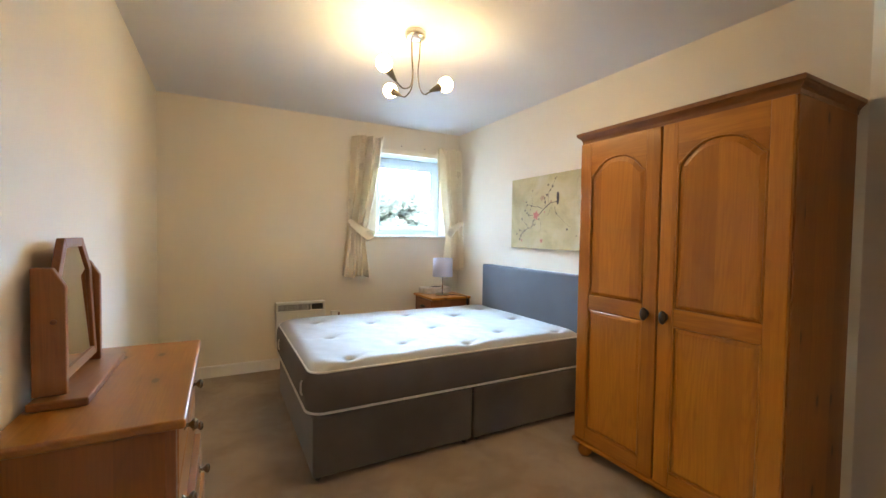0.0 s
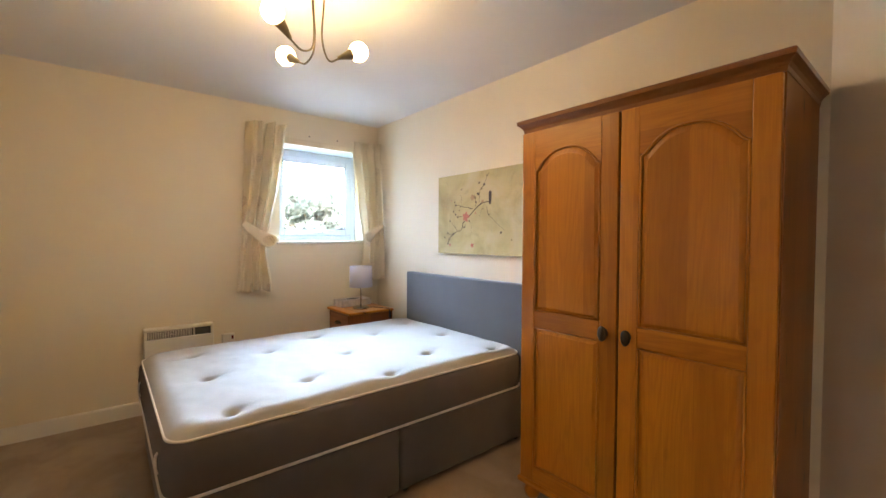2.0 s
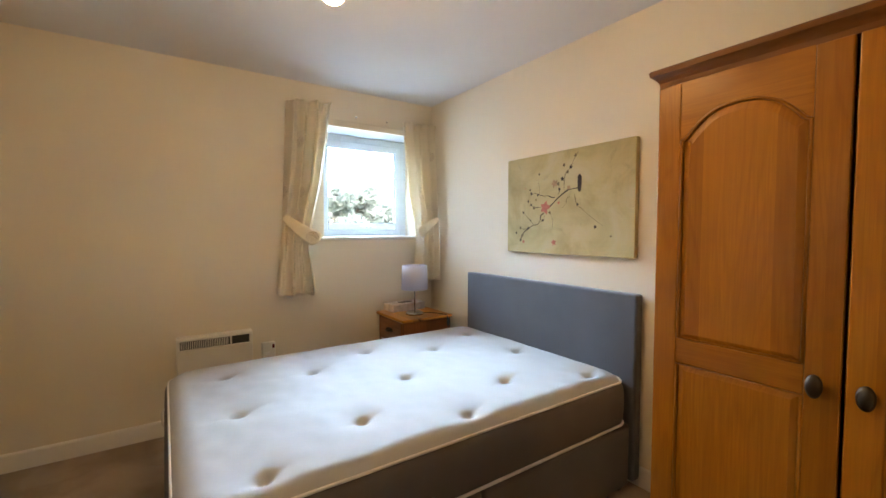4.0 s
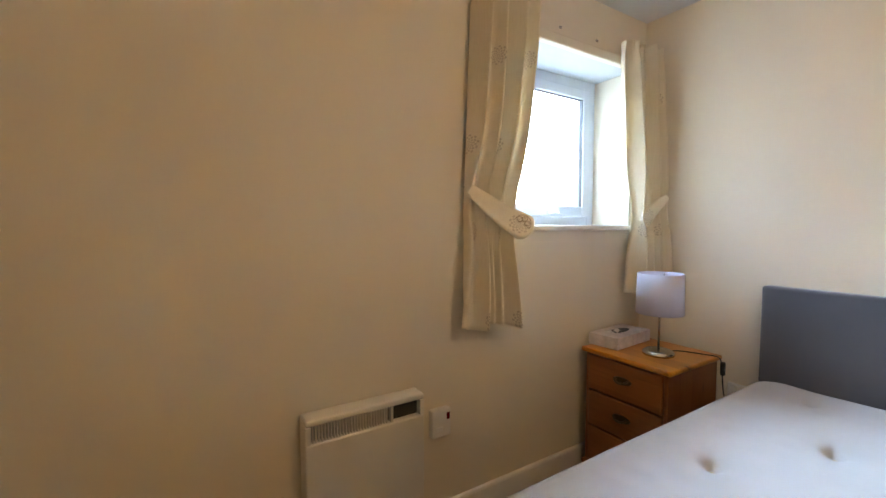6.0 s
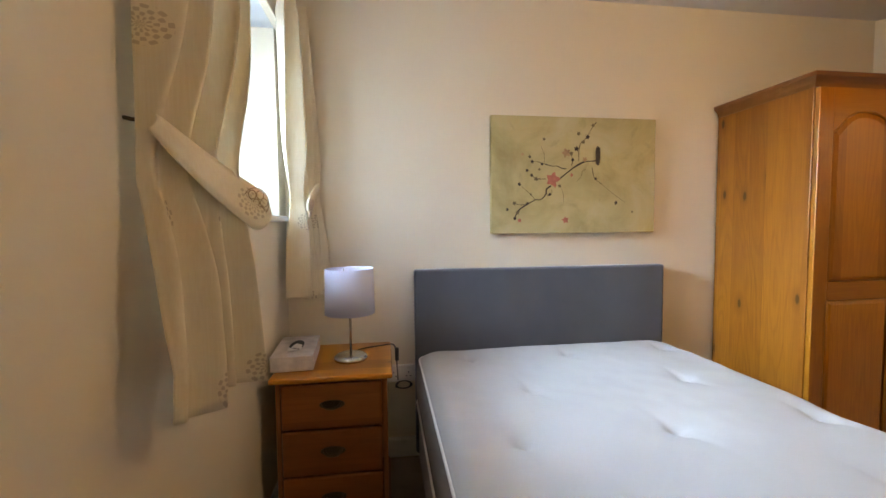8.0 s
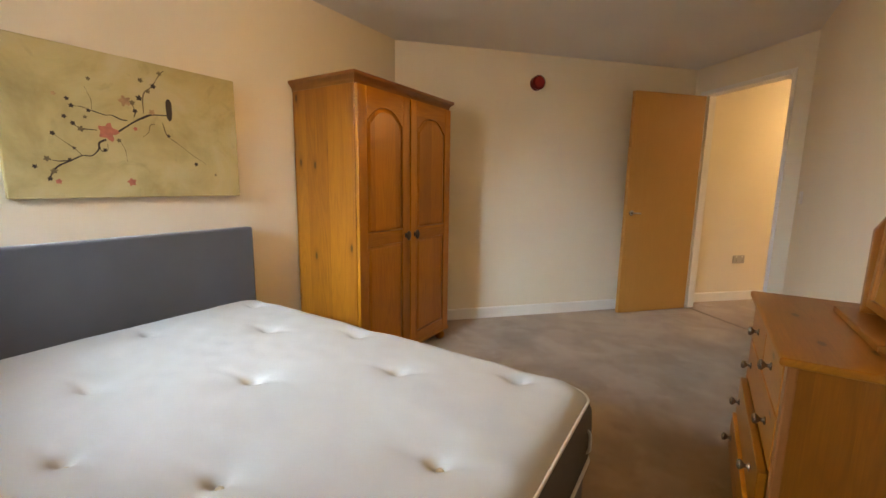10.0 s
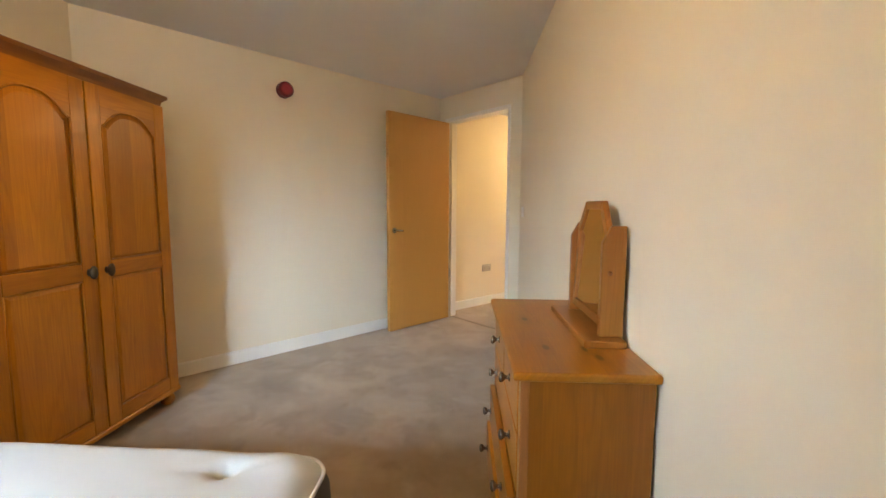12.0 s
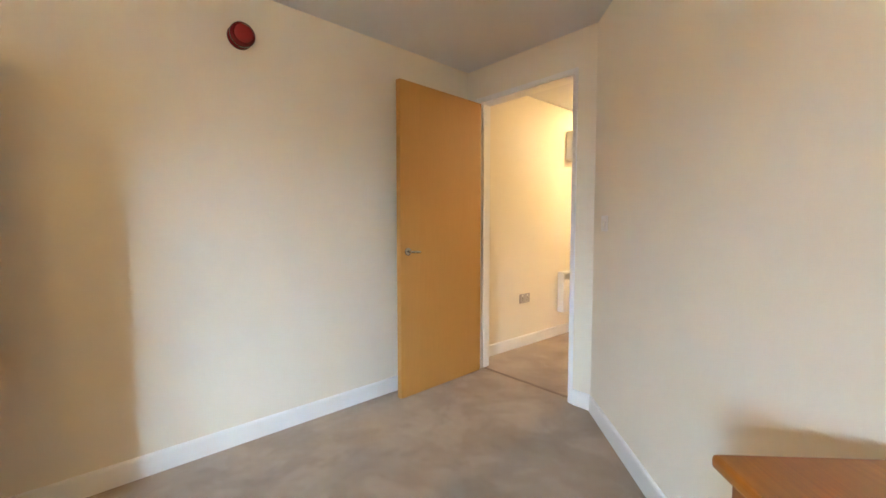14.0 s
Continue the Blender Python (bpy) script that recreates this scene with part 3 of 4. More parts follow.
def mattress_top():
    bm = bmesh.new()
    nx, ny, grid = 150, 110, []
    for j in range(ny + 1):
        line = []
        for i in range(nx + 1):
            a, c = 2 * i / nx - 1, 2 * j / ny - 1
            m = max(abs(a), abs(c))
            x, y = (0.0, 0.0) if m < 1e-9 else rounded(a / m, c / m, mx - 0.010, my - 0.010, RC)
            x, y = x * m, y * m
            e = min(1.0, (1 - m) / 0.085)
            z = MZ1 - MZ0 - 0.036 * (1 - e) ** 2.2
            wx, wy = x + (BX0 + BX1) / 2, y + (BY0 + BY1) / 2
            near = min(math.hypot(wx - p, wy - q) for p, q in TUFTS)
            z += -0.026 * math.exp(-((near / 0.024) ** 2)) - 0.014 * math.exp(-((near / 0.075) ** 2))
            z += 0.006 * noise.noise((wx * 4, wy * 4, 0.3)) * e + 0.003 * noise.noise((wx * 14, wy * 14, 1.7)) * e
            px, py = min(TUFTS, key=lambda p: math.hypot(wx - p[0], wy - p[1]))
            z -= 0.006 * math.exp(-(((wy - py - 0.25 * (wx - px)) / 0.014) ** 2)) * math.exp(-((near / 0.10) ** 2))
            line.append(bm.verts.new((x, y, z)))
        grid.append(line)
    for p, q in zip(grid, grid[1:]):
        for i in range(nx):
            bm.faces.new((p[i], p[i + 1], q[i + 1], q[i]))
    return bm


def rim(ex, ey, r, n=18):
    out = []
    for sx, sy, a0 in ((1, 1, 0), (-1, 1, 90), (-1, -1, 180), (1, -1, 270)):
        for k in range(n + 1):
            a = radians(a0 + 90 * k / n)
            out.append((sx * (ex - r) + r * math.cos(a), sy * (ey - r) + r * math.sin(a)))
    return out


def band(outline_at, levels):
    bm = bmesh.new()
    rings = []
    for z, grow in levels:
        rings.append([bm.verts.new((x, y, z)) for x, y in outline_at(grow)])
    n = len(rings[0])
    for a, c in zip(rings, rings[1:]):
        for k in range(n):
            bm.faces.new((a[k], a[(k + 1) % n], c[(k + 1) % n], c[k]))
    bm.faces.new(rings[0])
    bmesh.ops.recalc_face_normals(bm, faces=bm.faces)
    return bm


def piping(z, grow, r):
    pts = [(x, y, z) for x, y in rim(mx + grow, my + grow, RC + grow)]
    return tube([*pts, pts[0]], r, 8)


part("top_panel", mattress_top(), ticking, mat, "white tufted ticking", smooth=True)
part("border", band(lambda g: rim(mx + g, my + g, RC + g), [(0.002, -0.012), (0.010, -0.002), (0.03, 0.004), (0.11, 0.008), (0.175, 0.004), (0.195, -0.004), (0.205, -0.011)]), grey_border, mat, "grey woven mattress border", smooth=True)
part("piping", piping(0.207, -0.010, 0.0055), piping_white, mat, "white piping", smooth=True)
part("piping", piping(0.008, 0.002, 0.0065), piping_white, mat, "white piping", smooth=True)
for x, y in TUFTS:
    bm = lathe([(0.0, 0.004), (0.006, 0.0035), (0.010, 0.0), (0.010, -0.004)], 12)
    bmesh.ops.translate(bm, verts=bm.verts, vec=(x - (BX0 + BX1) / 2, y - (BY0 + BY1) / 2, MZ1 - MZ0 - 0.0385))
    part("tuft", bm, wool, mat, "woollen tuft button", smooth=True)
for y in (-0.52, 0.40):
    part("mattress_handle", tube(curve_points([(-mx - 0.006, y, 0.145), (-mx - 0.014, y, 0.13), (-mx - 0.014, y, 0.085), (-mx - 0.006, y, 0.07)], 6), 0.005), piping_white, mat, "pale cord handle", smooth=True)

# ---- wardrobe ----
WY0, WY1, WFRONT, WBACK, WTOP = 1.037, 2.008, 1.885, 2.392, 1.785
ward = thing("wardrobe", pose((WFRONT + WBACK) / 2, (WY0 + WY1) / 2, 0), "honey pine two-door wardrobe with arched raised panels, closed", "wardrobe")
wd, wl = (WBACK - WFRONT) / 2, (WY1 - WY0) / 2
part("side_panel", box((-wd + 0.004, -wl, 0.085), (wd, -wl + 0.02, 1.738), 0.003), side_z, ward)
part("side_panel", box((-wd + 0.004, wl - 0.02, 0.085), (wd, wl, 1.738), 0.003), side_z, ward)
part("back_panel", box((wd - 0.012, -wl + 0.02, 0.085), (wd, wl - 0.02, 1.738)), pine_z, ward)
part("bottom_panel", box((-wd + 0.03, -wl + 0.02, 0.10), (wd - 0.012, wl - 0.02, 0.118)), pine_y, ward)


def moulded(levels, back, half, front):
    """A moulding round the front and two sides: levels of (height, overhang)."""
    bm = bmesh.new()
    rings = [[bm.verts.new(c) for c in ((front - o, -half - o, z), (back, -half - o, z), (back, half + o, z), (front - o, half + o, z))] for z, o in levels]
    for a, c in zip(rings, rings[1:]):
        for k in range(4):
            bm.faces.new((a[k], a[(k + 1) % 4], c[(k + 1) % 4], c[k]))
    bm.faces.new(rings[0])
    bm.faces.new(rings[-1])
    bmesh.ops.recalc_face_normals(bm, faces=bm.faces)
    return bm


part("cornice", moulded([(1.736, 0.002), (1.752, 0.004), (1.762, 0.010), (1.771, 0.019), (1.776, 0.026), (1.790, 0.028), (1.795, 0.024)], wd, wl, -wd), moulding_y, ward, "darker moulded cornice")
part("plinth", moulded([(0.072, 0.014), (0.090, 0.016), (0.096, 0.012), (0.100, 0.004)], wd, wl, -wd), pine_y, ward)
for x in (-wd + 0.03, wd - 0.06):
    for y in (-wl + 0.04, wl - 0.04):
        bm = lathe([(0.0, 0.0), (0.024, 0.0), (0.036, 0.015), (0.040, 0.035), (0.034, 0.055), (0.026, 0.066), (0.03, 0.073)], 24)
        bmesh.ops.translate(bm, verts=bm.verts, vec=(x, y, 0))
        part("bun_foot", bm, pine_z, ward, smooth=True)


def arch(y0, y1, zs, h, n=22):
    """The panel's arched head from y0 to y1: level shoulders and a raised middle."""
    pts = []
    for k in range(n + 1):
        s = k / n
        q = min(1.0, max(0.0, (s - 0.03) / 0.94))
        pts.append((y0 + (y1 - y0) * s, zs + h * (1 - abs(2 * q - 1) ** 2.5)))
    return pts


def raised(outline, x, inset, lift):
    """A panel with a bevelled raised field, facing -x."""
    bm = bmesh.new()
    f = bm.faces.new([bm.verts.new((x, *p)) for p in outline])
    bmesh.ops.recalc_face_normals(bm, faces=bm.faces)
    if f.normal.x > 0:
        f.normal_flip()
    bmesh.ops.inset_individual(bm, faces=[f], thickness=inset * 0.2, depth=0)
    bmesh.ops.inset_individual(bm, faces=[f], thickness=inset, depth=lift)
    return bm


def wardrobe_door(y0, y1, knob_y):
    z0, z1, st = 0.104, 1.732, 0.072
    d = part("door", box((-wd - 0.001, y0 + 0.02, z0 + 0.02), (-wd + 0.003, y1 - 0.02, z1 - 0.02)), pine_z, ward)
    f0, f1 = -wd - 0.020, -wd + 0.003
    p0, p1 = y0 + st, y1 - st
    part("stile", box((f0, y0, z0), (f1, p0, z1), 0.004), pine_z, d)
    part("stile", box((f0, p1, z0), (f1, y1, z1), 0.004), pine_z, d)
    part("rail", box((f0 + 0.001, p0, z0), (f1, p1, 0.175), 0.003), pine_y, d)
    part("rail", box((f0 + 0.001, p0, 0.832), (f1, p1, 0.912), 0.003), pine_y, d)
    head = arch(p0, p1, 1.552, 0.088)
    part("rail", prism([*head, (p1, z1), (p0, z1)], "x", f0 + 0.001, f1), pine_y, d)
    part("panel", raised([(p0, 0.906), (p1, 0.906), *reversed(arch(p0, p1, 1.556, 0.088))], -wd - 0.010, 0.030, 0.008), pine_z, d)
    part("panel", raised([(p0, 0.17), (p1, 0.17), (p1, 0.836), (p0, 0.836)], -wd - 0.010, 0.030, 0.008), pine_z, d)
    b0, b1 = p0 + 0.004, p1 - 0.004
    up = [(f0 + 0.004, *p) for p in [(b0, 0.916), (b1, 0.916), *reversed(arch(b0, b1, 1.548, 0.088))]]
    lo = [(f0 + 0.004, *p) for p in [(b0, 0.179), (b1, 0.179), (b1, 0.828), (b0, 0.828)]]
    for ring in (up, lo):
        part("bead", tube([*ring, ring[0]], 0.005, 8), pine_z, d, smooth=True)
    bm = lathe([(0.0, 0.0), (0.010, 0.001), (0.008, 0.010), (0.010, 0.016), (0.017, 0.022), (0.018, 0.030), (0.012, 0.036), (0.0, 0.038)], 20)
    for p in bm.verts:
        p.co.y *= 1.7
    bmesh.ops.rotate(bm, verts=bm.verts, cent=(0, 0, 0), matrix=Matrix.Rotation(-math.pi / 2, 3, "Y") @ Matrix.Rotation(math.pi / 2, 3, "Z"))
    z_up = max(p.co.z for p in bm.verts)
    if z_up < 0.025:
        bmesh.ops.rotate(bm, verts=bm.verts, cent=(0, 0, 0), matrix=Matrix.Rotation(math.pi / 2, 3, "X"))
    bmesh.ops.translate(bm, verts=bm.verts, vec=(f0, knob_y, 0.87))
    part("door_knob", bm, bronze, d, "oval dark bronze knob", smooth=True)
    return d


MIDY = 1.530 - (WY0 + WY1) / 2
wardrobe_door(-wl + 0.004, MIDY - 0.004, MIDY - 0.046)
wardrobe_door(MIDY + 0.004, wl - 0.004, MIDY + 0.048)

# ---- chest of drawers ----
CY0, CY1, CFRONT, CBACK, CTOP = 1.505, 2.358, 0.034, -0.331, 0.765
chest = thing("chest_of_drawers", pose((CFRONT + CBACK) / 2, (CY0 + CY1) / 2, 0), "honey pine chest of drawers against the wall, lowest drawers ajar", "chest of drawers")
cd, cl = (CFRONT - CBACK) / 2, (CY1 - CY0) / 2
part("top", box((-cd, -cl, CTOP - 0.024), (cd, cl, CTOP), 0.008, 3), chest_y, chest)
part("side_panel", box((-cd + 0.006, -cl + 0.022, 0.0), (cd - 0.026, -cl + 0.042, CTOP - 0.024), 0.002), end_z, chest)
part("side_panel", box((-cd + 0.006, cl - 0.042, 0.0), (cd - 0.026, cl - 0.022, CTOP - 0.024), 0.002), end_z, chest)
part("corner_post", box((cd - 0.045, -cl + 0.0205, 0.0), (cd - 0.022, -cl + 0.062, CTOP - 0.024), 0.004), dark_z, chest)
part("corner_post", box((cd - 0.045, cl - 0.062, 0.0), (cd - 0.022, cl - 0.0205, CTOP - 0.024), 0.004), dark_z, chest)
part("back_panel", box((-cd + 0.006, -cl + 0.042, 0.03), (-cd + 0.016, cl - 0.042, CTOP - 0.024)), pine_y, chest)
part("plinth", box((cd - 0.05, -cl + 0.062, 0.0), (cd - 0.030, cl - 0.062, 0.055), 0.004), pine_y, chest)


def knob(parent, x, y, z, scale=1.0):
    bm = lathe([(0.0, 0.0), (0.013, 0.0), (0.013, 0.003), (0.006, 0.006), (0.006, 0.014), (0.013, 0.020), (0.017, 0.026), (0.015, 0.032), (0.008, 0.035), (0.0, 0.0355)], 20)
    bmesh.ops.scale(bm, verts=bm.verts, vec=(scale,) * 3)
    bmesh.ops.rotate(bm, verts=bm.verts, cent=(0, 0, 0), matrix=Matrix.Rotation(math.pi / 2, 3, "Y"))
    bmesh.ops.translate(bm, verts=bm.verts, vec=(x, y, z))
    part("drawer_knob", bm, pewter, parent, "turned pewter knob", smooth=True)


for k, (z0, z1, out) in enumerate(((0.572, 0.732, 0.0), (0.400, 0.562, 0.0), (0.232, 0.390, 0.022), (0.064, 0.222, 0.034))):
    halves = ((-cl + 0.066, -0.006), (0.006, cl - 0.066)) if k == 0 else ((-cl + 0.066, cl - 0.066),)
    for y0, y1 in halves:
        face = part("drawer", box((cd - 0.044 + out, y0, z0), (cd - 0.020 + out, y1, z1), 0.004), chest_y, chest)
        cuboid_bm = box((-cd + 0.03, y0 + 0.01, z0 + 0.01), (cd - 0.044 + out, y1 - 0.01, z1 - 0.02))
        part("drawer_box", cuboid_bm, pine_x, face)
        spots = ((y0 + y1) / 2,) if k == 0 else (-0.27, 0.21)
        for y in spots:
            knob(face, cd - 0.020 + out, y, (z0 + z1) / 2)

# ---- dressing mirror on the chest ----
tm = thing("dressing_mirror", pose(-0.260, 1.940, CTOP), "varnished pine swing mirror with a pointed frame, on the chest", "mirror")
part("base_board", box((-0.056, -0.232, 0.0), (0.067, 0.226, 0.022), 0.005, 3), ash_y, tm)
for s in (-1, 1):
    post = [(-0.058, 0.022), (0.012, 0.022), (0.012, 0.306), (-0.014, 0.355), (-0.058, 0.355)]
    part("post", prism(post, "y", s * 0.173 - 0.011, s * 0.173 + 0.011, 0.003), ash_z, tm)
    bm = lathe([(0.0, 0.0), (0.007, 0.0), (0.007, 0.002), (0.0, 0.003)], 14)
    bmesh.ops.rotate(bm, verts=bm.verts, cent=(0, 0, 0), matrix=Matrix.Rotation(-s * math.pi / 2, 3, "X"))
    bmesh.ops.translate(bm, verts=bm.verts, vec=(-0.012, s * 0.184, 0.215))
    part("pivot_plug", bm, dark_z, tm, "round dark wooden plug", smooth=True)
TILT_M = Matrix.Translation((-0.012, 0, 0.215)) @ Matrix.Rotation(radians(-2.5), 4, "Y") @ Matrix.Translation((0, 0, -0.215))
outer = [(-0.158, 0.048), (0.158, 0.048), (0.158, 0.336), (0.086, 0.431), (-0.086, 0.431), (-0.158, 0.336)]
inner = [(-0.131, 0.075), (0.131, 0.075), (0.131, 0.326), (0.072, 0.404), (-0.072, 0.404), (-0.131, 0.326)]
names = ("bottom_rail", "side_rail", "slope_rail", "top_rail", "slope_rail", "side_rail")
frame_part = part("mirror_frame", prism(inner, "x", -0.014, -0.010), dark_z, tm, at=TILT_M)
for k, nm in enumerate(names):
    q = (k + 1) % 6
    part(nm, prism([outer[k], outer[q], inner[q], inner[k]], "x", -0.010, 0.009, 0.002), ash_z if k in (1, 5) else ash_y, frame_part)
part("mirror_glass", prism(inner, "x", -0.008, 0.003), mirror_glass, frame_part, "silvered glass")

# ---- bedside chest ----
NX0, NX1, NY0, NY1, NTOP = 1.862, 2.290, 3.785, 4.225, 0.626
night = thing("bedside_chest", pose((NX0 + NX1) / 2, (NY0 + NY1) / 2, 0), "brown pine three-drawer bedside chest with dark pulls, closed", "bedside table")
nd, nl = (NX1 - NX0) / 2, (NY1 - NY0) / 2
part("top", box((-nd, -nl, NTOP - 0.022), (nd, nl, NTOP), 0.008, 3), pine_y, night, "honey pine top")
for s in (-1, 1):
    part("side_panel", box((-nd + 0.018, min(s * (nl - 0.02), s * (nl - 0.036)), 0.07), (nd - 0.004, max(s * (nl - 0.02), s * (nl - 0.036)), NTOP - 0.022), 0.002), dark_z, night)
part("back_panel", box((nd - 0.014, -nl + 0.036, 0.07), (nd - 0.004, nl - 0.036, NTOP - 0.022)), dark_y, night)
part("plinth", moulded([(0.045, 0.010), (0.062, 0.010), (0.070, 0.004), (0.075, 0.0)], nd - 0.004, nl - 0.02, -nd + 0.016), dark_y, night)
for x in (-nd + 0.018, nd - 0.055):
    for y in (-nl + 0.025, nl - 0.065):
        part("foot", box((x, y, 0.0), (x + 0.04, y + 0.04, 0.046), 0.005), dark_z, night)
for k in range(3):
    z0 = 0.082 + k * 0.174
    dr = part("drawer", box((-nd + 0.010, -nl + 0.040, z0), (-nd + 0.030, nl - 0.040, z0 + 0.166), 0.005), dark_y, night)
    part("drawer_box", box((-nd + 0.030, -nl + 0.05, z0 + 0.01), (nd - 0.02, nl - 0.05, z0 + 0.15)), pine_x, dr)
    bm = prism([(0.045 * math.cos(a), 0.016 * math.sin(a)) for a in [2 * math.pi * j / 24 for j in range(24)]], "x", -nd + 0.005, -nd + 0.010)
    bmesh.ops.translate(bm, verts=bm.verts, vec=(0, 0, z0 + 0.09))
    plate = part("drawer_pull", bm, bronze, dr, "dark oval cup pull")
    bm = tube(curve_points([(-nd + 0.006, -0.032, z0 + 0.097), (-nd - 0.012, -0.022, z0 + 0.088), (-nd - 0.016, 0.0, z0 + 0.084), (-nd - 0.012, 0.022, z0 + 0.088), (-nd + 0.006, 0.032, z0 + 0.097)], 8), 0.005, 8)
    part("pull_bar", bm, bronze, dr, smooth=True)

# ---- table lamp ----
lamp = thing("table_lamp", pose(2.055, 3.950, NTOP), "unlit table lamp, lilac drum shade on a steel stem", "table lamp")
part("base", lathe([(0.0, 0.0), (0.066, 0.0), (0.068, 0.004), (0.066, 0.014), (0.056, 0.021), (0.012, 0.025), (0.0, 0.025)], 40), steel, lamp, smooth=True)
part("stem", lathe([(0.005, 0.024), (0.005, 0.25)], 14), steel, lamp, smooth=True)
part("bulb_holder", lathe([(0.0, 0.225), (0.014, 0.225), (0.014, 0.262), (0.011, 0.27), (0.0, 0.27)], 18), plastic_white, lamp, smooth=True)
bm = bmesh.new()
ring_sets = []
for r, z in ((0.096, 0.372), (0.100, 0.190), (0.0985, 0.190), (0.0945, 0.372)):
    ring_sets.append([bm.verts.new((r * math.cos(2 * math.pi * k / 48), r * math.sin(2 * math.pi * k / 48), z)) for k in range(48)])
for a, c in zip(ring_sets, ring_sets[1:] + ring_sets[:1]):
    for k in range(48):
        bm.faces.new((a[k], a[(k + 1) % 48], c[(k + 1) % 48], c[k]))
bmesh.ops.recalc_face_normals(bm, faces=bm.faces)
part("shade", bm, lilac, lamp, "lilac-white fabric drum shade", smooth=True)
for a in (20, 140, 260):
    part("spoke", tube([(0.012 * math.cos(radians(a)), 0.012 * math.sin(radians(a)), 0.262), (0.096 * math.cos(radians(a)), 0.096 * math.sin(radians(a)), 0.364)], 0.0015, 6), steel, lamp)
cable = curve_points([(0.064, -0.01, 0.006), (0.12, -0.035, 0.004), (0.16, -0.12, 0.004), (0.175, -0.172, 0.002), (0.178, -0.186, -0.03), (0.18, -0.192, -0.12), (0.19, -0.195, -0.17)], 8)
part("cable", tube(cable, 0.003, 6), black_rubber, lamp, "black mains cable", smooth=True)
part("cable_switch", box((0.168, -0.2, -0.075), (0.188, -0.182, -0.015), 0.005), black_rubber, lamp, "black inline switch")
coil = [(0.205 + 0.0015 * a, -0.222 + (0.030 + 0.0006 * a) * math.cos(a), -0.200 + 0.018 * math.sin(a) - 0.0006 * a) for a in [0.35 * k for k in range(54)]]
part("cable_coil", tube(coil, 0.003, 6), black_rubber, lamp, "coil of black cable", smooth=True)

# ---- tissue box ----
tb = thing("tissue_box", pose(2.085, 4.168, NTOP, 0, 0, 4), "white printed tissue box with a dark oval slot", "tissue box")
part("carton", box((-0.150, -0.078, 0.0), (0.150, 0.078, 0.058), 0.003), card, tb)
part("slot", prism([(0.075 * math.cos(a), 0.028 * math.sin(a)) for a in [2 * math.pi * j / 24 for j in range(24)]], "z", 0.0575, 0.0592), black_rubber, tb, "dark oval opening")
bm = bmesh.new()
gv = [[bm.verts.new((-0.03 - 0.06 * i / 8, (j / 8 - 0.5) * 0.05, 0.062 + 0.012 * math.sin(i * 0.9 + j * 0.5) * (1 - i / 9))) for j in range(9)] for i in range(9)]
for i in range(8):
    for j in range(8):
        bm.faces.new((gv[i][j], gv[i + 1][j], gv[i + 1][j + 1], gv[i][j + 1]))
thick(part("tissue", bm, piping_white, tb, "crumpled white tissue", smooth=True), 0.001)

# ---- panel heater, fused spur and sockets ----


def panel_heater(m, w, h, label):
    e = thing("panel_heater", m, label, "heater", "wall heaters")
    part("casing", box((-w / 2, -0.085, 0), (w / 2, -0.012, h - 0.078), 0.006), plastic_white, e)
    part("top_cover", box((-w / 2, -0.085, h - 0.022), (w / 2, -0.012, h), 0.008, 3), plastic_white, e)
    for s in (-1, 1):
        part("end_cap", box((s * w / 2 - (0.018 if s > 0 else 0), -0.085, h - 0.078), (s * w / 2 + (0 if s > 0 else 0.018), -0.012, h - 0.022), 0.002), plastic_white, e)
    part("recess", box((-w / 2 + 0.018, -0.06, h - 0.078), (w / 2 - 0.018, -0.05, h - 0.022)), dark_grille, e, "dark outlet recess")
    part("mount", box((-w / 2 + 0.06, -0.012, 0.05), (w / 2 - 0.06, 0.0, h - 0.05)), plastic_white, e)
    n = 27
    for k in range(n):
        x = -w / 2 + 0.024 + k * (w * 0.62 / n)
        part("slat", box((x, -0.079, h - 0.078), (x + 0.0034, -0.062, h - 0.022)), plastic_white, e)
    part("divider", box((-w / 2 + 0.03 + w * 0.62, -0.082, h - 0.078), (-w / 2 + 0.038 + w * 0.62, -0.06, h - 0.022)), plastic_white, e)
    return e


panel_heater(pose(0.745, NORTH, 0.20), 0.425, 0.405, "off-white slim panel heater with a slatted outlet on the wall")
spur = thing("fused_spur", pose(1.066, NORTH, 0.44), "off-white fused switch box with a dark neon", "socket")
part("pattress", box((-0.043, -0.032, -0.055), (0.043, 0, 0.055), 0.006), plastic_white, spur)
part("neon", box((0.022, -0.0345, 0.012), (0.036, -0.0315, 0.040), 0.002), red_plastic, spur, "dark red neon window")
part("fuse_carrier", box((-0.028, -0.0345, -0.03), (0.004, -0.0315, -0.012), 0.001), gloss_white, spur)


def double_socket(m, label="white double wall socket above the skirting", finish=None):
    e = thing("wall_socket", m, label, "socket", "wall sockets")
    part("face_plate", box((-0.073, -0.012, -0.043), (0.073, 0, 0.043), 0.004), finish or gloss_white, e)
    for x in (-0.037, 0.037):
        for dx, dz, sw, sh in ((0, 0.006, 0.004, 0.008), (-0.011, -0.014, 0.007, 0.004), (0.011, -0.014, 0.007, 0.004)):
            part("pin_slot", box((x + dx - sw / 2, -0.0128, dz - sh / 2), (x + dx + sw / 2, -0.0118, dz + sh / 2)), black_rubber, e)
        part("rocker", box((x - 0.007, -0.0155, 0.022), (x + 0.007, -0.0115, 0.036), 0.001), plastic_white, e)
    return e


double_socket(pose(EAST, 3.735, 0.43, 0, 0, -90))

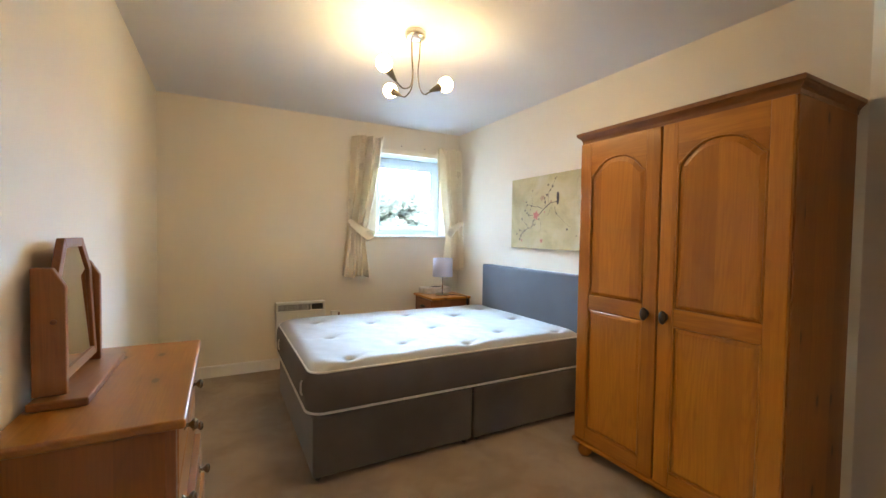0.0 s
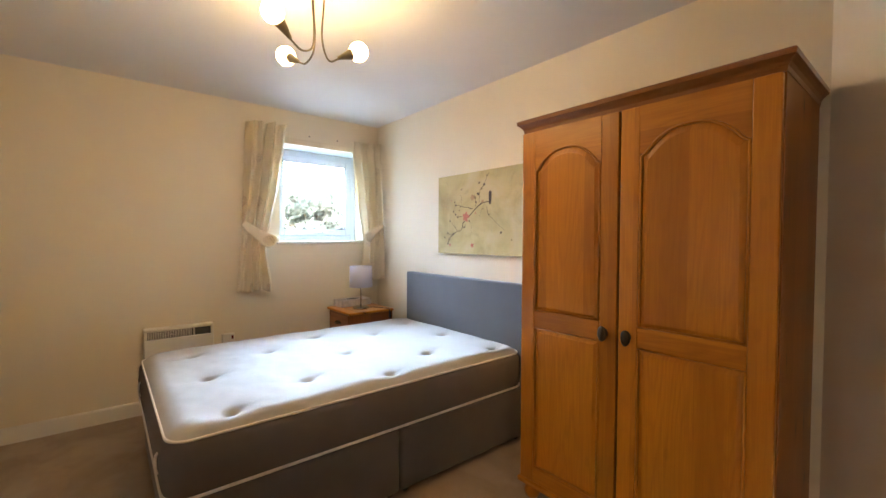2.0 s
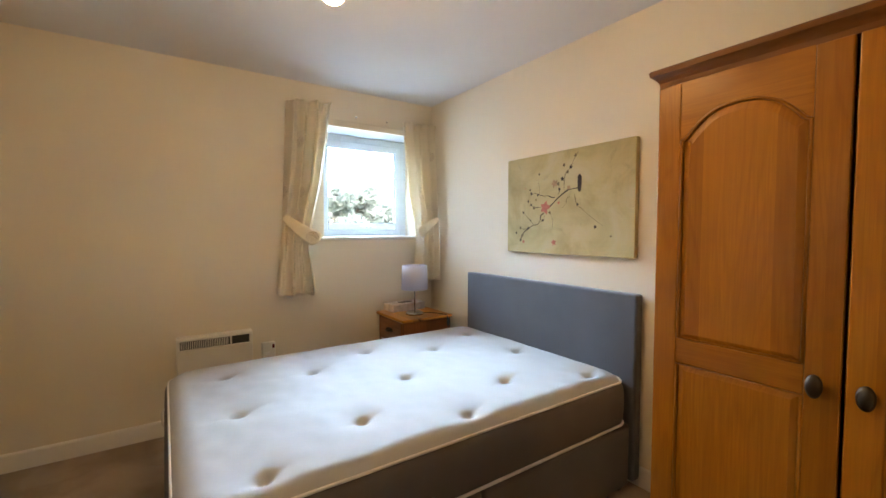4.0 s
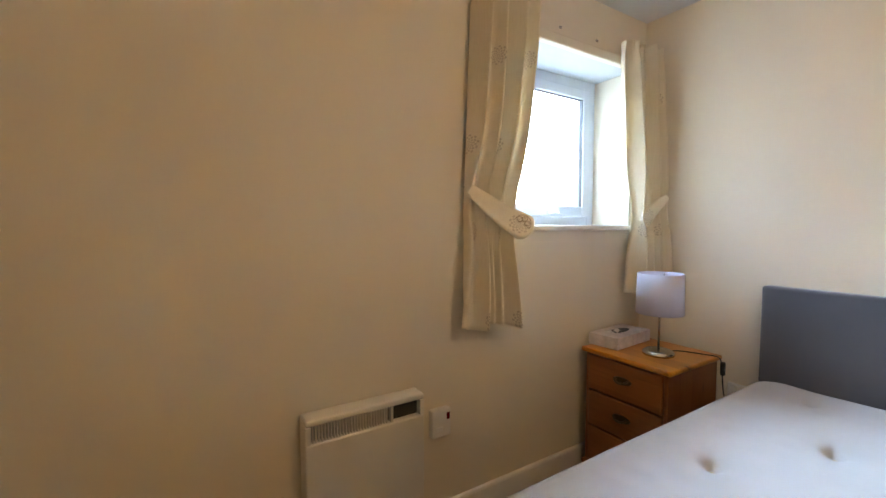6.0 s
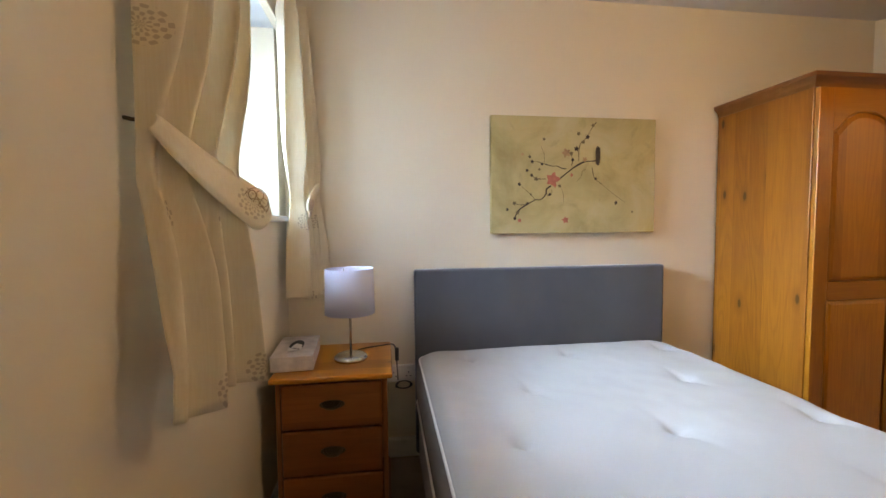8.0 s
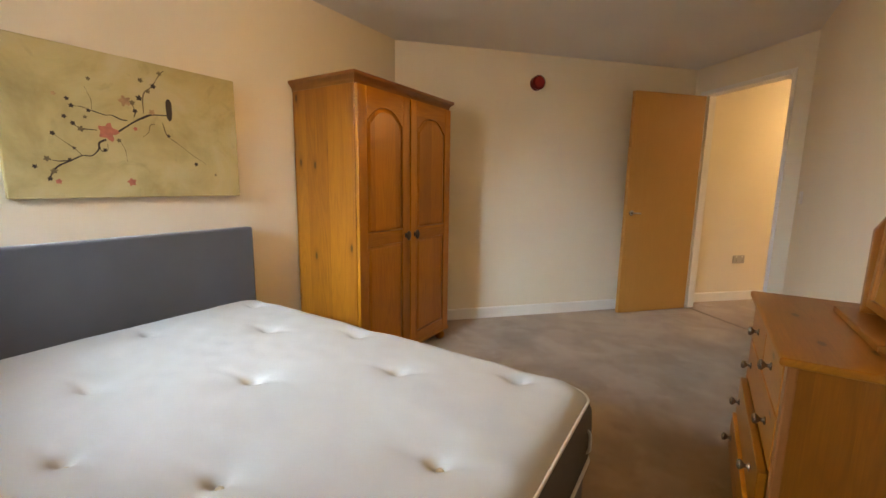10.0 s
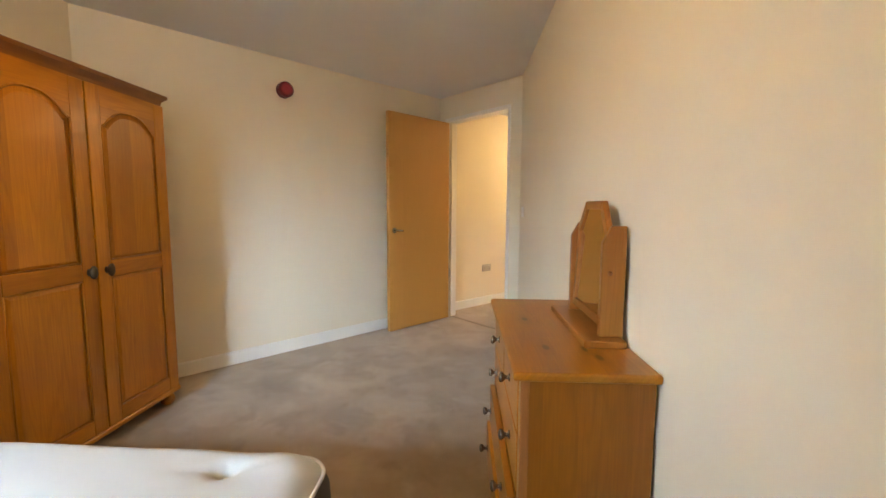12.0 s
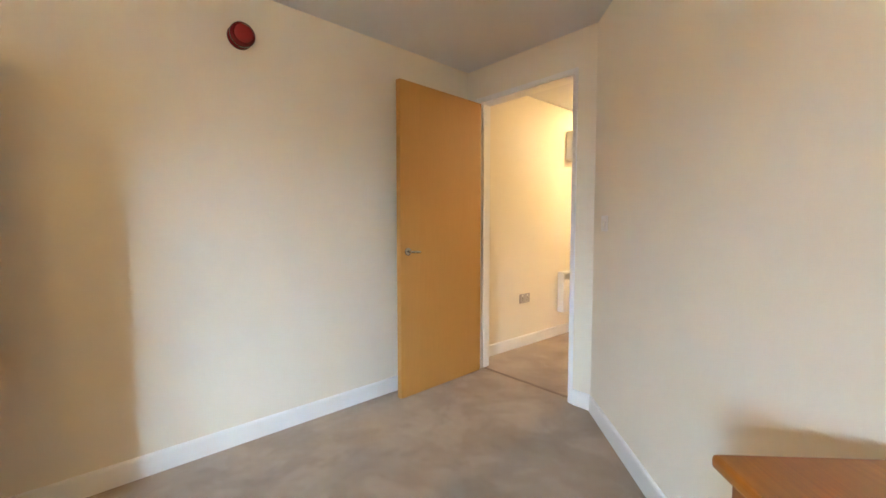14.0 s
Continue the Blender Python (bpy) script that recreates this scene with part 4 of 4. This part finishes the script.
# ---- canvas picture ----
QY0, QY1, QZ0, QZ1 = 2.385, 3.275, 1.125, 1.716
canvas_paint, nt, ln, b = nodes_of("olive canvas paint", (0.45, 0.4, 0.18), 0.8)
v = coords(nt, ln, loose=False)
n1, n2, n3 = noise_at(nt, ln, v, 3.2, 5, 0.6, 0.6), noise_at(nt, ln, v, 700.0, 2), noise_at(nt, ln, v, 8.0, 4, 0.6, 1.5)
c = ramp(nt, ln, n1, [(0.3, (0.36, 0.285, 0.115)), (0.5, (0.50, 0.415, 0.195)), (0.7, (0.55, 0.475, 0.27))])
c = mix(nt, ln, ramp(nt, ln, n3, [(0.60, (0, 0, 0)), (0.75, (0.35, 0.35, 0.35))]), c, (0.24, 0.20, 0.09))
ln.new(c, b.inputs["Base Color"])
bump_from(nt, ln, b, n2, 0.3, 0.0008)
ink = varied("dark brown paint", (0.035, 0.022, 0.014), 0.7, 0, 0.3, 30, 200)
ink_soft = varied("olive brown paint", (0.17, 0.13, 0.06), 0.8, 0, 0.3, 30, 200)
rose_paint = varied("pink blossom paint", (0.50, 0.16, 0.10), 0.8, 0, 0.3, 40, 200)
blush = varied("faded pink paint", (0.42, 0.26, 0.13), 0.8, 0, 0.3, 40, 200)
pic = thing("canvas_picture", pose(EAST, QY1, QZ0), "olive canvas painting of a blossom branch and a small bird", "picture")
qw, qh = QY1 - QY0, QZ1 - QZ0
part("canvas", box((-0.034, -qw, 0), (-0.002, 0, qh), 0.004), canvas_paint, pic)


def stroke(points, width, material, name="brushed_branch"):
    """A flat painted line: points run from the left edge (0 to 1) and from the top (0 to 1)."""
    pts = curve_points([(-s * qw, (1 - h) * qh, 0) for s, h in points], 8)
    bm = bmesh.new()
    rows = []
    n = len(pts) - 1
    for i, p in enumerate(pts):
        d = (pts[min(i + 1, n)] - pts[max(i - 1, 0)]).normalized()
        w = width * (0.80 + 0.20 * math.sin(9 * i / max(1, n) + width * 900)) * (1 - 0.3 * i / n) / 2
        o = Vector((-d.y, d.x, 0)) * w
        rows.append([bm.verts.new((-0.0352, p.x + o.x, p.y + o.y)), bm.verts.new((-0.0352, p.x - o.x, p.y - o.y))])
    for a, c in zip(rows, rows[1:]):
        bm.faces.new((a[0], a[1], c[1], c[0]))
    return part(name, bm, material, pic)


def dab(s, h, r, material, seed, name="blossom", squash=1.0):
    rnd = random.Random(seed)
    bm = bmesh.new()
    ph = rnd.uniform(0, 6)
    rim_v = []
    for k in range(20):
        a = 2 * math.pi * k / 20
        q = r * (0.78 + 0.22 * math.sin(5 * a + ph) + rnd.uniform(-0.1, 0.1))
        rim_v.append(bm.verts.new((-0.0356 - 0.0004 * rnd.random(), -s * qw + q * math.cos(a), (1 - h) * qh + q * squash * math.sin(a))))
    bm.faces.new(rim_v)
    return part(name, bm, material, pic)


stroke([(0.403, 0.531), (0.472, 0.450), (0.519, 0.406), (0.549, 0.384), (0.579, 0.377), (0.625, 0.372)], 0.011, ink)
stroke([(0.352, 0.592), (0.325, 0.619), (0.320, 0.663), (0.292, 0.709), (0.257, 0.712), (0.217, 0.746), (0.170, 0.787), (0.148, 0.829), (0.137, 0.868)], 0.008, ink)
stroke([(0.257, 0.712), (0.231, 0.665), (0.193, 0.618), (0.165, 0.580)], 0.004, ink_soft)
stroke([(0.217, 0.746), (0.174, 0.755), (0.135, 0.745)], 0.005, ink)
stroke([(0.446, 0.443), (0.420, 0.442), (0.385, 0.420), (0.357, 0.423), (0.310, 0.404)], 0.006, ink)
stroke([(0.310, 0.404), (0.271, 0.387), (0.236, 0.391)], 0.005, ink_soft)
stroke([(0.310, 0.398), (0.311, 0.332), (0.293, 0.254)], 0.003, ink_soft)
stroke([(0.322, 0.533), (0.264, 0.530), (0.233, 0.503)], 0.005, ink)
stroke([(0.518, 0.377), (0.520, 0.276), (0.530, 0.225), (0.553, 0.193), (0.574, 0.154), (0.591, 0.108), (0.608, 0.069), (0.625, 0.041)], 0.006, ink_soft)
stroke([(0.475, 0.416), (0.482, 0.369), (0.469, 0.310)], 0.006, ink_soft)
stroke([(0.565, 0.447), (0.543, 0.460), (0.533, 0.513), (0.506, 0.552)], 0.004, ink_soft)
stroke([(0.407, 0.594), (0.425, 0.653), (0.429, 0.738)], 0.003, ink_soft)
stroke([(0.325, 0.628), (0.330, 0.672), (0.354, 0.665), (0.357, 0.623)], 0.004, ink)
stroke([(0.600, 0.430), (0.618, 0.525), (0.660, 0.572)], 0.006, ink_soft)
stroke([(0.660, 0.572), (0.711, 0.632), (0.760, 0.686), (0.807, 0.730)], 0.003, ink_soft)
part("bird_shape", prism([(-0.636 * qw + p[0], 0.665 * qh + p[1]) for p in ((0.010, -0.035), (0.013, 0.02), (0.011, 0.042), (0.004, 0.052), (-0.006, 0.050), (-0.013, 0.038), (-0.013, -0.01), (-0.008, -0.040), (0.0, -0.046))], "x", -0.0358, -0.0345), ink, pic, "small dark painted bird")
for k, (s, h, r) in enumerate(((0.362, 0.538, 0.040), (0.440, 0.887, 0.020), (0.165, 0.887, 0.012), (0.476, 0.497, 0.010), (0.442, 0.308, 0.026), (0.556, 0.362, 0.014), (0.182, 0.325, 0.009))):
    dab(s, h, r, rose_paint if k < 4 else blush, k)
for k, (s, h, r) in enumerate(((0.309, 0.196, 0.009), (0.225, 0.345, 0.009), (0.238, 0.387, 0.010), (0.282, 0.452, 0.008), (0.209, 0.462, 0.009), (0.236, 0.501, 0.010), (0.262, 0.533, 0.013), (0.163, 0.577, 0.010), (0.231, 0.665, 0.007), (0.135, 0.741, 0.012), (0.093, 0.794, 0.009), (0.137, 0.870, 0.010), (0.154, 0.821, 0.013), (0.211, 0.743, 0.009))):
    dab(s, h, r, ink if k % 3 else ink_soft, 20 + k, "bud")
for k, (s, h, r) in enumerate(((0.344, 0.665, 0.009), (0.403, 0.591, 0.010), (0.297, 0.406, 0.009), (0.517, 0.142, 0.012), (0.571, 0.169, 0.013), (0.545, 0.213, 0.011), (0.504, 0.272, 0.014), (0.473, 0.311, 0.012), (0.482, 0.369, 0.011), (0.604, 0.069, 0.012), (0.752, 0.737, 0.011), (0.856, 0.818, 0.007), (0.624, 0.527, 0.009))):
    dab(s, h, r, ink_soft if k % 2 else ink, 50 + k, "bud")

# ---- ceiling lamp ----
pend = thing("ceiling_lamp", pose(1.031, 2.405, CEIL), "antique brass three-arm ceiling light with lit opal bulbs", "ceiling light")
part("ceiling_rose", lathe([(0.0, 0.0), (0.052, 0.0), (0.056, -0.008), (0.056, -0.026), (0.050, -0.036), (0.03, -0.040), (0.0, -0.040)], 36), steel, pend, "round steel ceiling rose", smooth=True)
for a, lean, reach in ((202, 52, 0.143), (103.5, 63, 0.142), (-5.6, 62, 0.092)):
    ca, sa = math.cos(radians(a)), math.sin(radians(a))
    q = reach / 0.122
    prof = [(0.030, -0.036), (0.026, -0.12), (0.018, -0.22), (0.030, -0.295), (0.070 * q, -0.326), (0.108 * q, -0.312), (0.128 * q, -0.298)]
    arm = part("arm", tube(curve_points([(r * ca, r * sa, z) for r, z in prof], 8), 0.0042, 8), antique, pend, smooth=True)
    tilt = Matrix.Translation((reach * ca, reach * sa, -0.302)) @ Matrix.Rotation(radians(a), 4, "Z") @ Matrix.Rotation(radians(lean), 4, "Y")
    part("bulb_holder", lathe([(0.0, -0.006), (0.008, -0.004), (0.010, 0.010), (0.020, 0.050), (0.023, 0.062), (0.018, 0.066), (0.0, 0.066)], 20), antique, arm, at=tilt, smooth=True)
    prof_b = [(0.013, 0.060), (0.018, 0.066)] + [(0.041 * math.sin(t), 0.100 - 0.041 * math.cos(t)) for t in [0.5 + k * (math.pi - 0.5) / 14 for k in range(15)]]
    part("bulb", lathe(prof_b, 28), bulb_glass, arm, "lit opal globe bulb", at=tilt, smooth=True)

# ---- fire alarm sounder ----
al = thing("fire_alarm", ON_SOUTH @ pose(1.680, 0, 2.072, -90), "round red glossy fire alarm sounder on the wall", "fire alarm")
part("base", lathe([(0.0, 0.0), (0.058, 0.0), (0.060, 0.006), (0.058, 0.026), (0.050, 0.030), (0.0, 0.030)], 36), red_plastic, al, smooth=True)
part("dome", lathe([(0.044, 0.028), (0.057, 0.033), (0.060, 0.044), (0.059, 0.058), (0.054, 0.066), (0.047, 0.069), (0.0, 0.069)], 36), red_plastic, al, smooth=True)
part("lens", lathe([(0.046, 0.068), (0.044, 0.076), (0.034, 0.084), (0.018, 0.088), (0.0, 0.089)], 32), red_lens, al, "clear red sounder lens", smooth=True)

# ---- door ----
lining = thing("door_frame", ON_DOOR, "white painted door lining set flush in the wall", "door frame", kind="structure")
for x0, x1 in ((DX0, DX0 + 0.03), (DX1 - 0.03, DX1)):
    part("lining", box((x0, -0.122, 0), (x1, 0.002, DZ - 0.03)), gloss_white, lining)
part("lining", box((DX0, -0.122, DZ - 0.03), (DX1, 0.002, DZ)), gloss_white, lining)
for x0, x1 in ((DX0 - 0.006, DX0 + 0.020), (DX1 - 0.020, DX1 + 0.012)):
    part("edge_strip", box((x0, 0.0025, 0), (x1, 0.010, DZ + 0.006), 0.003), gloss_white, lining)
part("edge_strip", box((DX0 + 0.020, 0.0025, DZ - 0.022), (DX1 - 0.020, 0.009, DZ + 0.006), 0.003), gloss_white, lining)
for x0, x1 in ((DX0 - 0.048, DX0 + 0.022), (DX1 - 0.022, DX1 + 0.048)):
    part("architrave", box((x0, -0.138, 0), (x1, -0.1225, DZ + 0.042), 0.004), gloss_white, lining)
for x0, x1 in ((DX0 + 0.03, DX0 + 0.042), (DX1 - 0.042, DX1 - 0.03)):
    part("stop", box((x0, -0.09, 0), (x1, -0.042, DZ - 0.03), 0.002), gloss_white, lining)
hp = ON_DOOR @ Vector((DX1 - 0.03, 0.018, 0))
LEAF = 0.782
door = thing("door_1", pose(hp.x, hp.y, 0, 0, 0, 47.5), "plain beech veneered bedroom door standing wide open", "door", kind="structure")
part("leaf", box((0.003, 0.001, 0.012), (LEAF, 0.041, DZ - 0.045), 0.002), beech, door)
for s, y in ((1, 0.041), (-1, 0.001)):
    bm = lathe([(0.0, 0.0), (0.026, 0.0), (0.026, 0.006), (0.022, 0.009), (0.0, 0.009)], 24)
    bmesh.ops.rotate(bm, verts=bm.verts, cent=(0, 0, 0), matrix=Matrix.Rotation(-s * math.pi / 2, 3, "X"))
    bmesh.ops.translate(bm, verts=bm.verts, vec=(LEAF - 0.058, y, 0.965))
    hd = part("door_handle", bm, steel, door, "steel lever handle", smooth=True)
    part("lever", tube(curve_points([(LEAF - 0.058, y, 0.965), (LEAF - 0.058, y + s * 0.04, 0.965), (LEAF - 0.075, y + s * 0.052, 0.965), (LEAF - 0.118, y + s * 0.052, 0.963)], 6), 0.0085, 10), steel, hd, smooth=True)
for z in (0.22, 1.0, 1.80):
    part("hinge", box((-0.006, -0.004, z), (0.004, 0.006, z + 0.10), 0.002), steel, door, "steel butt hinge")
carpet_bar = varied("brown carpet bar", (0.22, 0.155, 0.105), 0.6, 0, 0.2, 8, 150)
single("threshold", box((DX0 + 0.03, -0.075, 0.0), (DX1 - 0.03, -0.050, 0.004), 0.002), carpet_bar, "thin brown carpet bar in the doorway", "threshold", "structure", ON_DOOR)
skirting("baseboard", DX0 - 0.008, ON_DOOR @ pose(0.0, 0, 0))
sw = thing("light_switch", pose(WEST, -0.13, 1.145, 0, 0, 90), "white light switch plate beside the doorway", "light switch")
part("switch_plate", box((-0.043, -0.010, -0.043), (0.043, 0, 0.043), 0.004), gloss_white, sw)
part("rocker", box((-0.006, -0.015, -0.012), (0.006, -0.009, 0.012), 0.002), plastic_white, sw)

# ---- hall ----
AT_HALL = ON_DOOR @ pose(HALL_X, 0, 0, 0, 0, -90)
double_socket(AT_HALL @ pose(0.79, 0, 0.45), "greyish double wall socket on the hall wall", grey_plastic)
panel_heater(AT_HALL @ pose(1.52, 0, 0.25), 0.40, 0.41, "white slim panel heater on the hall wall")
bx = thing("consumer_unit", AT_HALL @ pose(1.60, 0, 1.79), "cream plastic electrical box high on the hall wall", "electrical box")
part("housing", box((-0.15, -0.085, 0), (0.15, 0, 0.30), 0.012, 3), plastic_white, bx)
part("cover_flap", box((-0.13, -0.093, 0.10), (0.13, -0.084, 0.24), 0.004), plastic_white, bx)
part("switch", box((-0.02, -0.1, 0.03), (0.02, -0.084, 0.06), 0.003), black_rubber, bx)
cl_lamp = thing("hall_light", ON_DOOR @ pose(0.42, -1.75, CEIL), "lit round opal hall ceiling light", "ceiling light")
part("ring", lathe([(0.0, 0.0), (0.13, 0.0), (0.135, -0.01), (0.13, -0.03), (0.0, -0.03)], 36), plastic_white, cl_lamp, smooth=True)
part("diffuser", lathe([(0.122, -0.03), (0.12, -0.05), (0.10, -0.072), (0.06, -0.086), (0.0, -0.09)], 36), hall_glass, cl_lamp, "glowing opal glass", smooth=True)

# ---- outside the window ----
grass = varied("pale distant ground", (0.30, 0.31, 0.29), 0.9, 0, 0.3, 0.05, 1.5)
# Leaf colour is paled towards blue-grey; the distance haze is mixed in.
leaf_mat = varied("haze-tinted distant foliage", (0.100, 0.128, 0.120), 0.8, 0, 0.3, 0.4, 8)
nt, ln = leaf_mat.node_tree.nodes, leaf_mat.node_tree.links
veil = nt.new("ShaderNodeBsdfTranslucent")
veil.inputs["Color"].default_value = (0.17, 0.24, 0.19, 1)
leafy = nt.new("ShaderNodeMixShader")
leafy.inputs[0].default_value = 0.5
ln.new(nt["Principled BSDF"].outputs[0], leafy.inputs[1])
ln.new(veil.outputs[0], leafy.inputs[2])
ln.new(leafy.outputs[0], nt["Material Output"].inputs[0])
bark = varied("grey-brown bark", (0.10, 0.08, 0.06), 0.9, 0, 0.3, 1, 12)
slate = varied("grey slate roof", (0.13, 0.12, 0.13), 0.8, 0, 0.25, 0.5, 8)
tile_red = varied("weathered red roof tiles", (0.30, 0.16, 0.11), 0.85, 0, 0.25, 0.5, 8)
render_wall = varied("pale rendered wall", (0.5, 0.46, 0.4), 0.9, 0, 0.15, 0.5, 8)
dark_pane = varied("dark house window", (0.05, 0.06, 0.07), 0.15, 0, 0.2, 1, 8)
single("ground", box((-2500, 6.0, -3.4), (2500, 3000, -3.2)), grass, "distant pale ground below the window", "ground", "structure")


def tree(x, y, height, spread, seed):
    rnd = random.Random(seed)
    e = thing("tree", pose(x, y, -3.2), "leafy green broadleaf tree in the distance", "tree", "trees outside")
    th = height * 0.45
    part("trunk", tube([(0, 0, 0), (0.1, 0.05, th * 0.5), (0.0, 0.1, th), (0.15, 0, height * 0.75)], 0.3, 8, [0.35, 0.28, 0.22, 0.08]), bark, e)
    for k in range(5):
        a = rnd.uniform(0, 6.28)
        q = spread * rnd.uniform(0.45, 0.75)
        part("limb", tube([(0, 0, th * rnd.uniform(0.8, 1.1)), (q * 0.5 * math.cos(a), q * 0.5 * math.sin(a), th * 1.3), (q * math.cos(a), q * math.sin(a), height * 0.75)], 0.1, 6, [0.14, 0.09, 0.03]), bark, e)
    verts, faces = [], []
    lumps = [(rnd.gauss(0, spread * 0.42), rnd.gauss(0, spread * 0.42), rnd.uniform(th * 1.05, height * 0.88), rnd.uniform(0.22, 0.42) * spread) for _ in range(16)]
    for cx, cy, cz, r in lumps:
        for _ in range(260):
            d = Vector((rnd.gauss(0, 1), rnd.gauss(0, 1), rnd.gauss(0, 1))).normalized() * r * rnd.uniform(0.6, 1.05)
            o = Vector((cx, cy, cz)) + Vector((d.x, d.y, d.z * 0.7))
            u = Vector((rnd.gauss(0, 1), rnd.gauss(0, 1), rnd.gauss(0, 1))).normalized()
            w = u.orthogonal().normalized()
            s = rnd.uniform(0.40, 0.80)
            i = len(verts)
            verts += [o - u * s, o + w * s * 0.6, o + u * s, o - w * s * 0.6]
            faces.append((i, i + 1, i + 2, i + 3))
    me = bpy.data.meshes.new("crown")
    me.from_pydata([tuple(p) for p in verts], [], faces)
    me.materials.append(leaf_mat)
    ob = new("crown", me)
    ob.parent = e
    return e


for k, (x, y, h, s) in enumerate(((22.0, 60, 10.8, 3.3), (25.5, 62, 12.0, 3.6), (30.0, 66, 10.6, 3.4), (80.0, 62, 10.8, 3.8), (87.0, 66, 9.2, 3.2), (17.5, 70, 9.2, 3.0))):
    tree(x, y, h, s, 40 + k)


def house(x, y, w, d, eaves, ridge, roof, turn):
    e = thing("house", pose(x, y, -3.2, 0, 0, turn), "distant pale house with a pitched roof", "house", "houses outside")
    wall = part("wall", box((-w / 2, -d / 2, 0), (w / 2, d / 2, eaves)), render_wall, e)
    part("roof", prism([(-d / 2 - 0.3, eaves), (d / 2 + 0.3, eaves), (0, ridge)], "x", -w / 2 - 0.2, w / 2 + 0.2), roof, e)
    part("chimney", box((w * 0.25, -0.4, ridge - 0.8), (w * 0.25 + 0.7, 0.4, ridge + 0.7)), tile_red, e)
    for k in range(3):
        for z in (1.0, 3.4):
            if z + 1.2 < eaves:
                px = -w / 2 + w * (k + 0.5) / 3
                part("window", box((px - 0.5, -d / 2 - 0.03, z), (px + 0.5, -d / 2 + 0.02, z + 1.2)), dark_pane, wall)
    return e


house(40.0, 63, 7.0, 7.0, 4.6, 7.4, slate, 8)
house(33.0, 75, 16.0, 8.0, 3.6, 5.9, tile_red, -6)
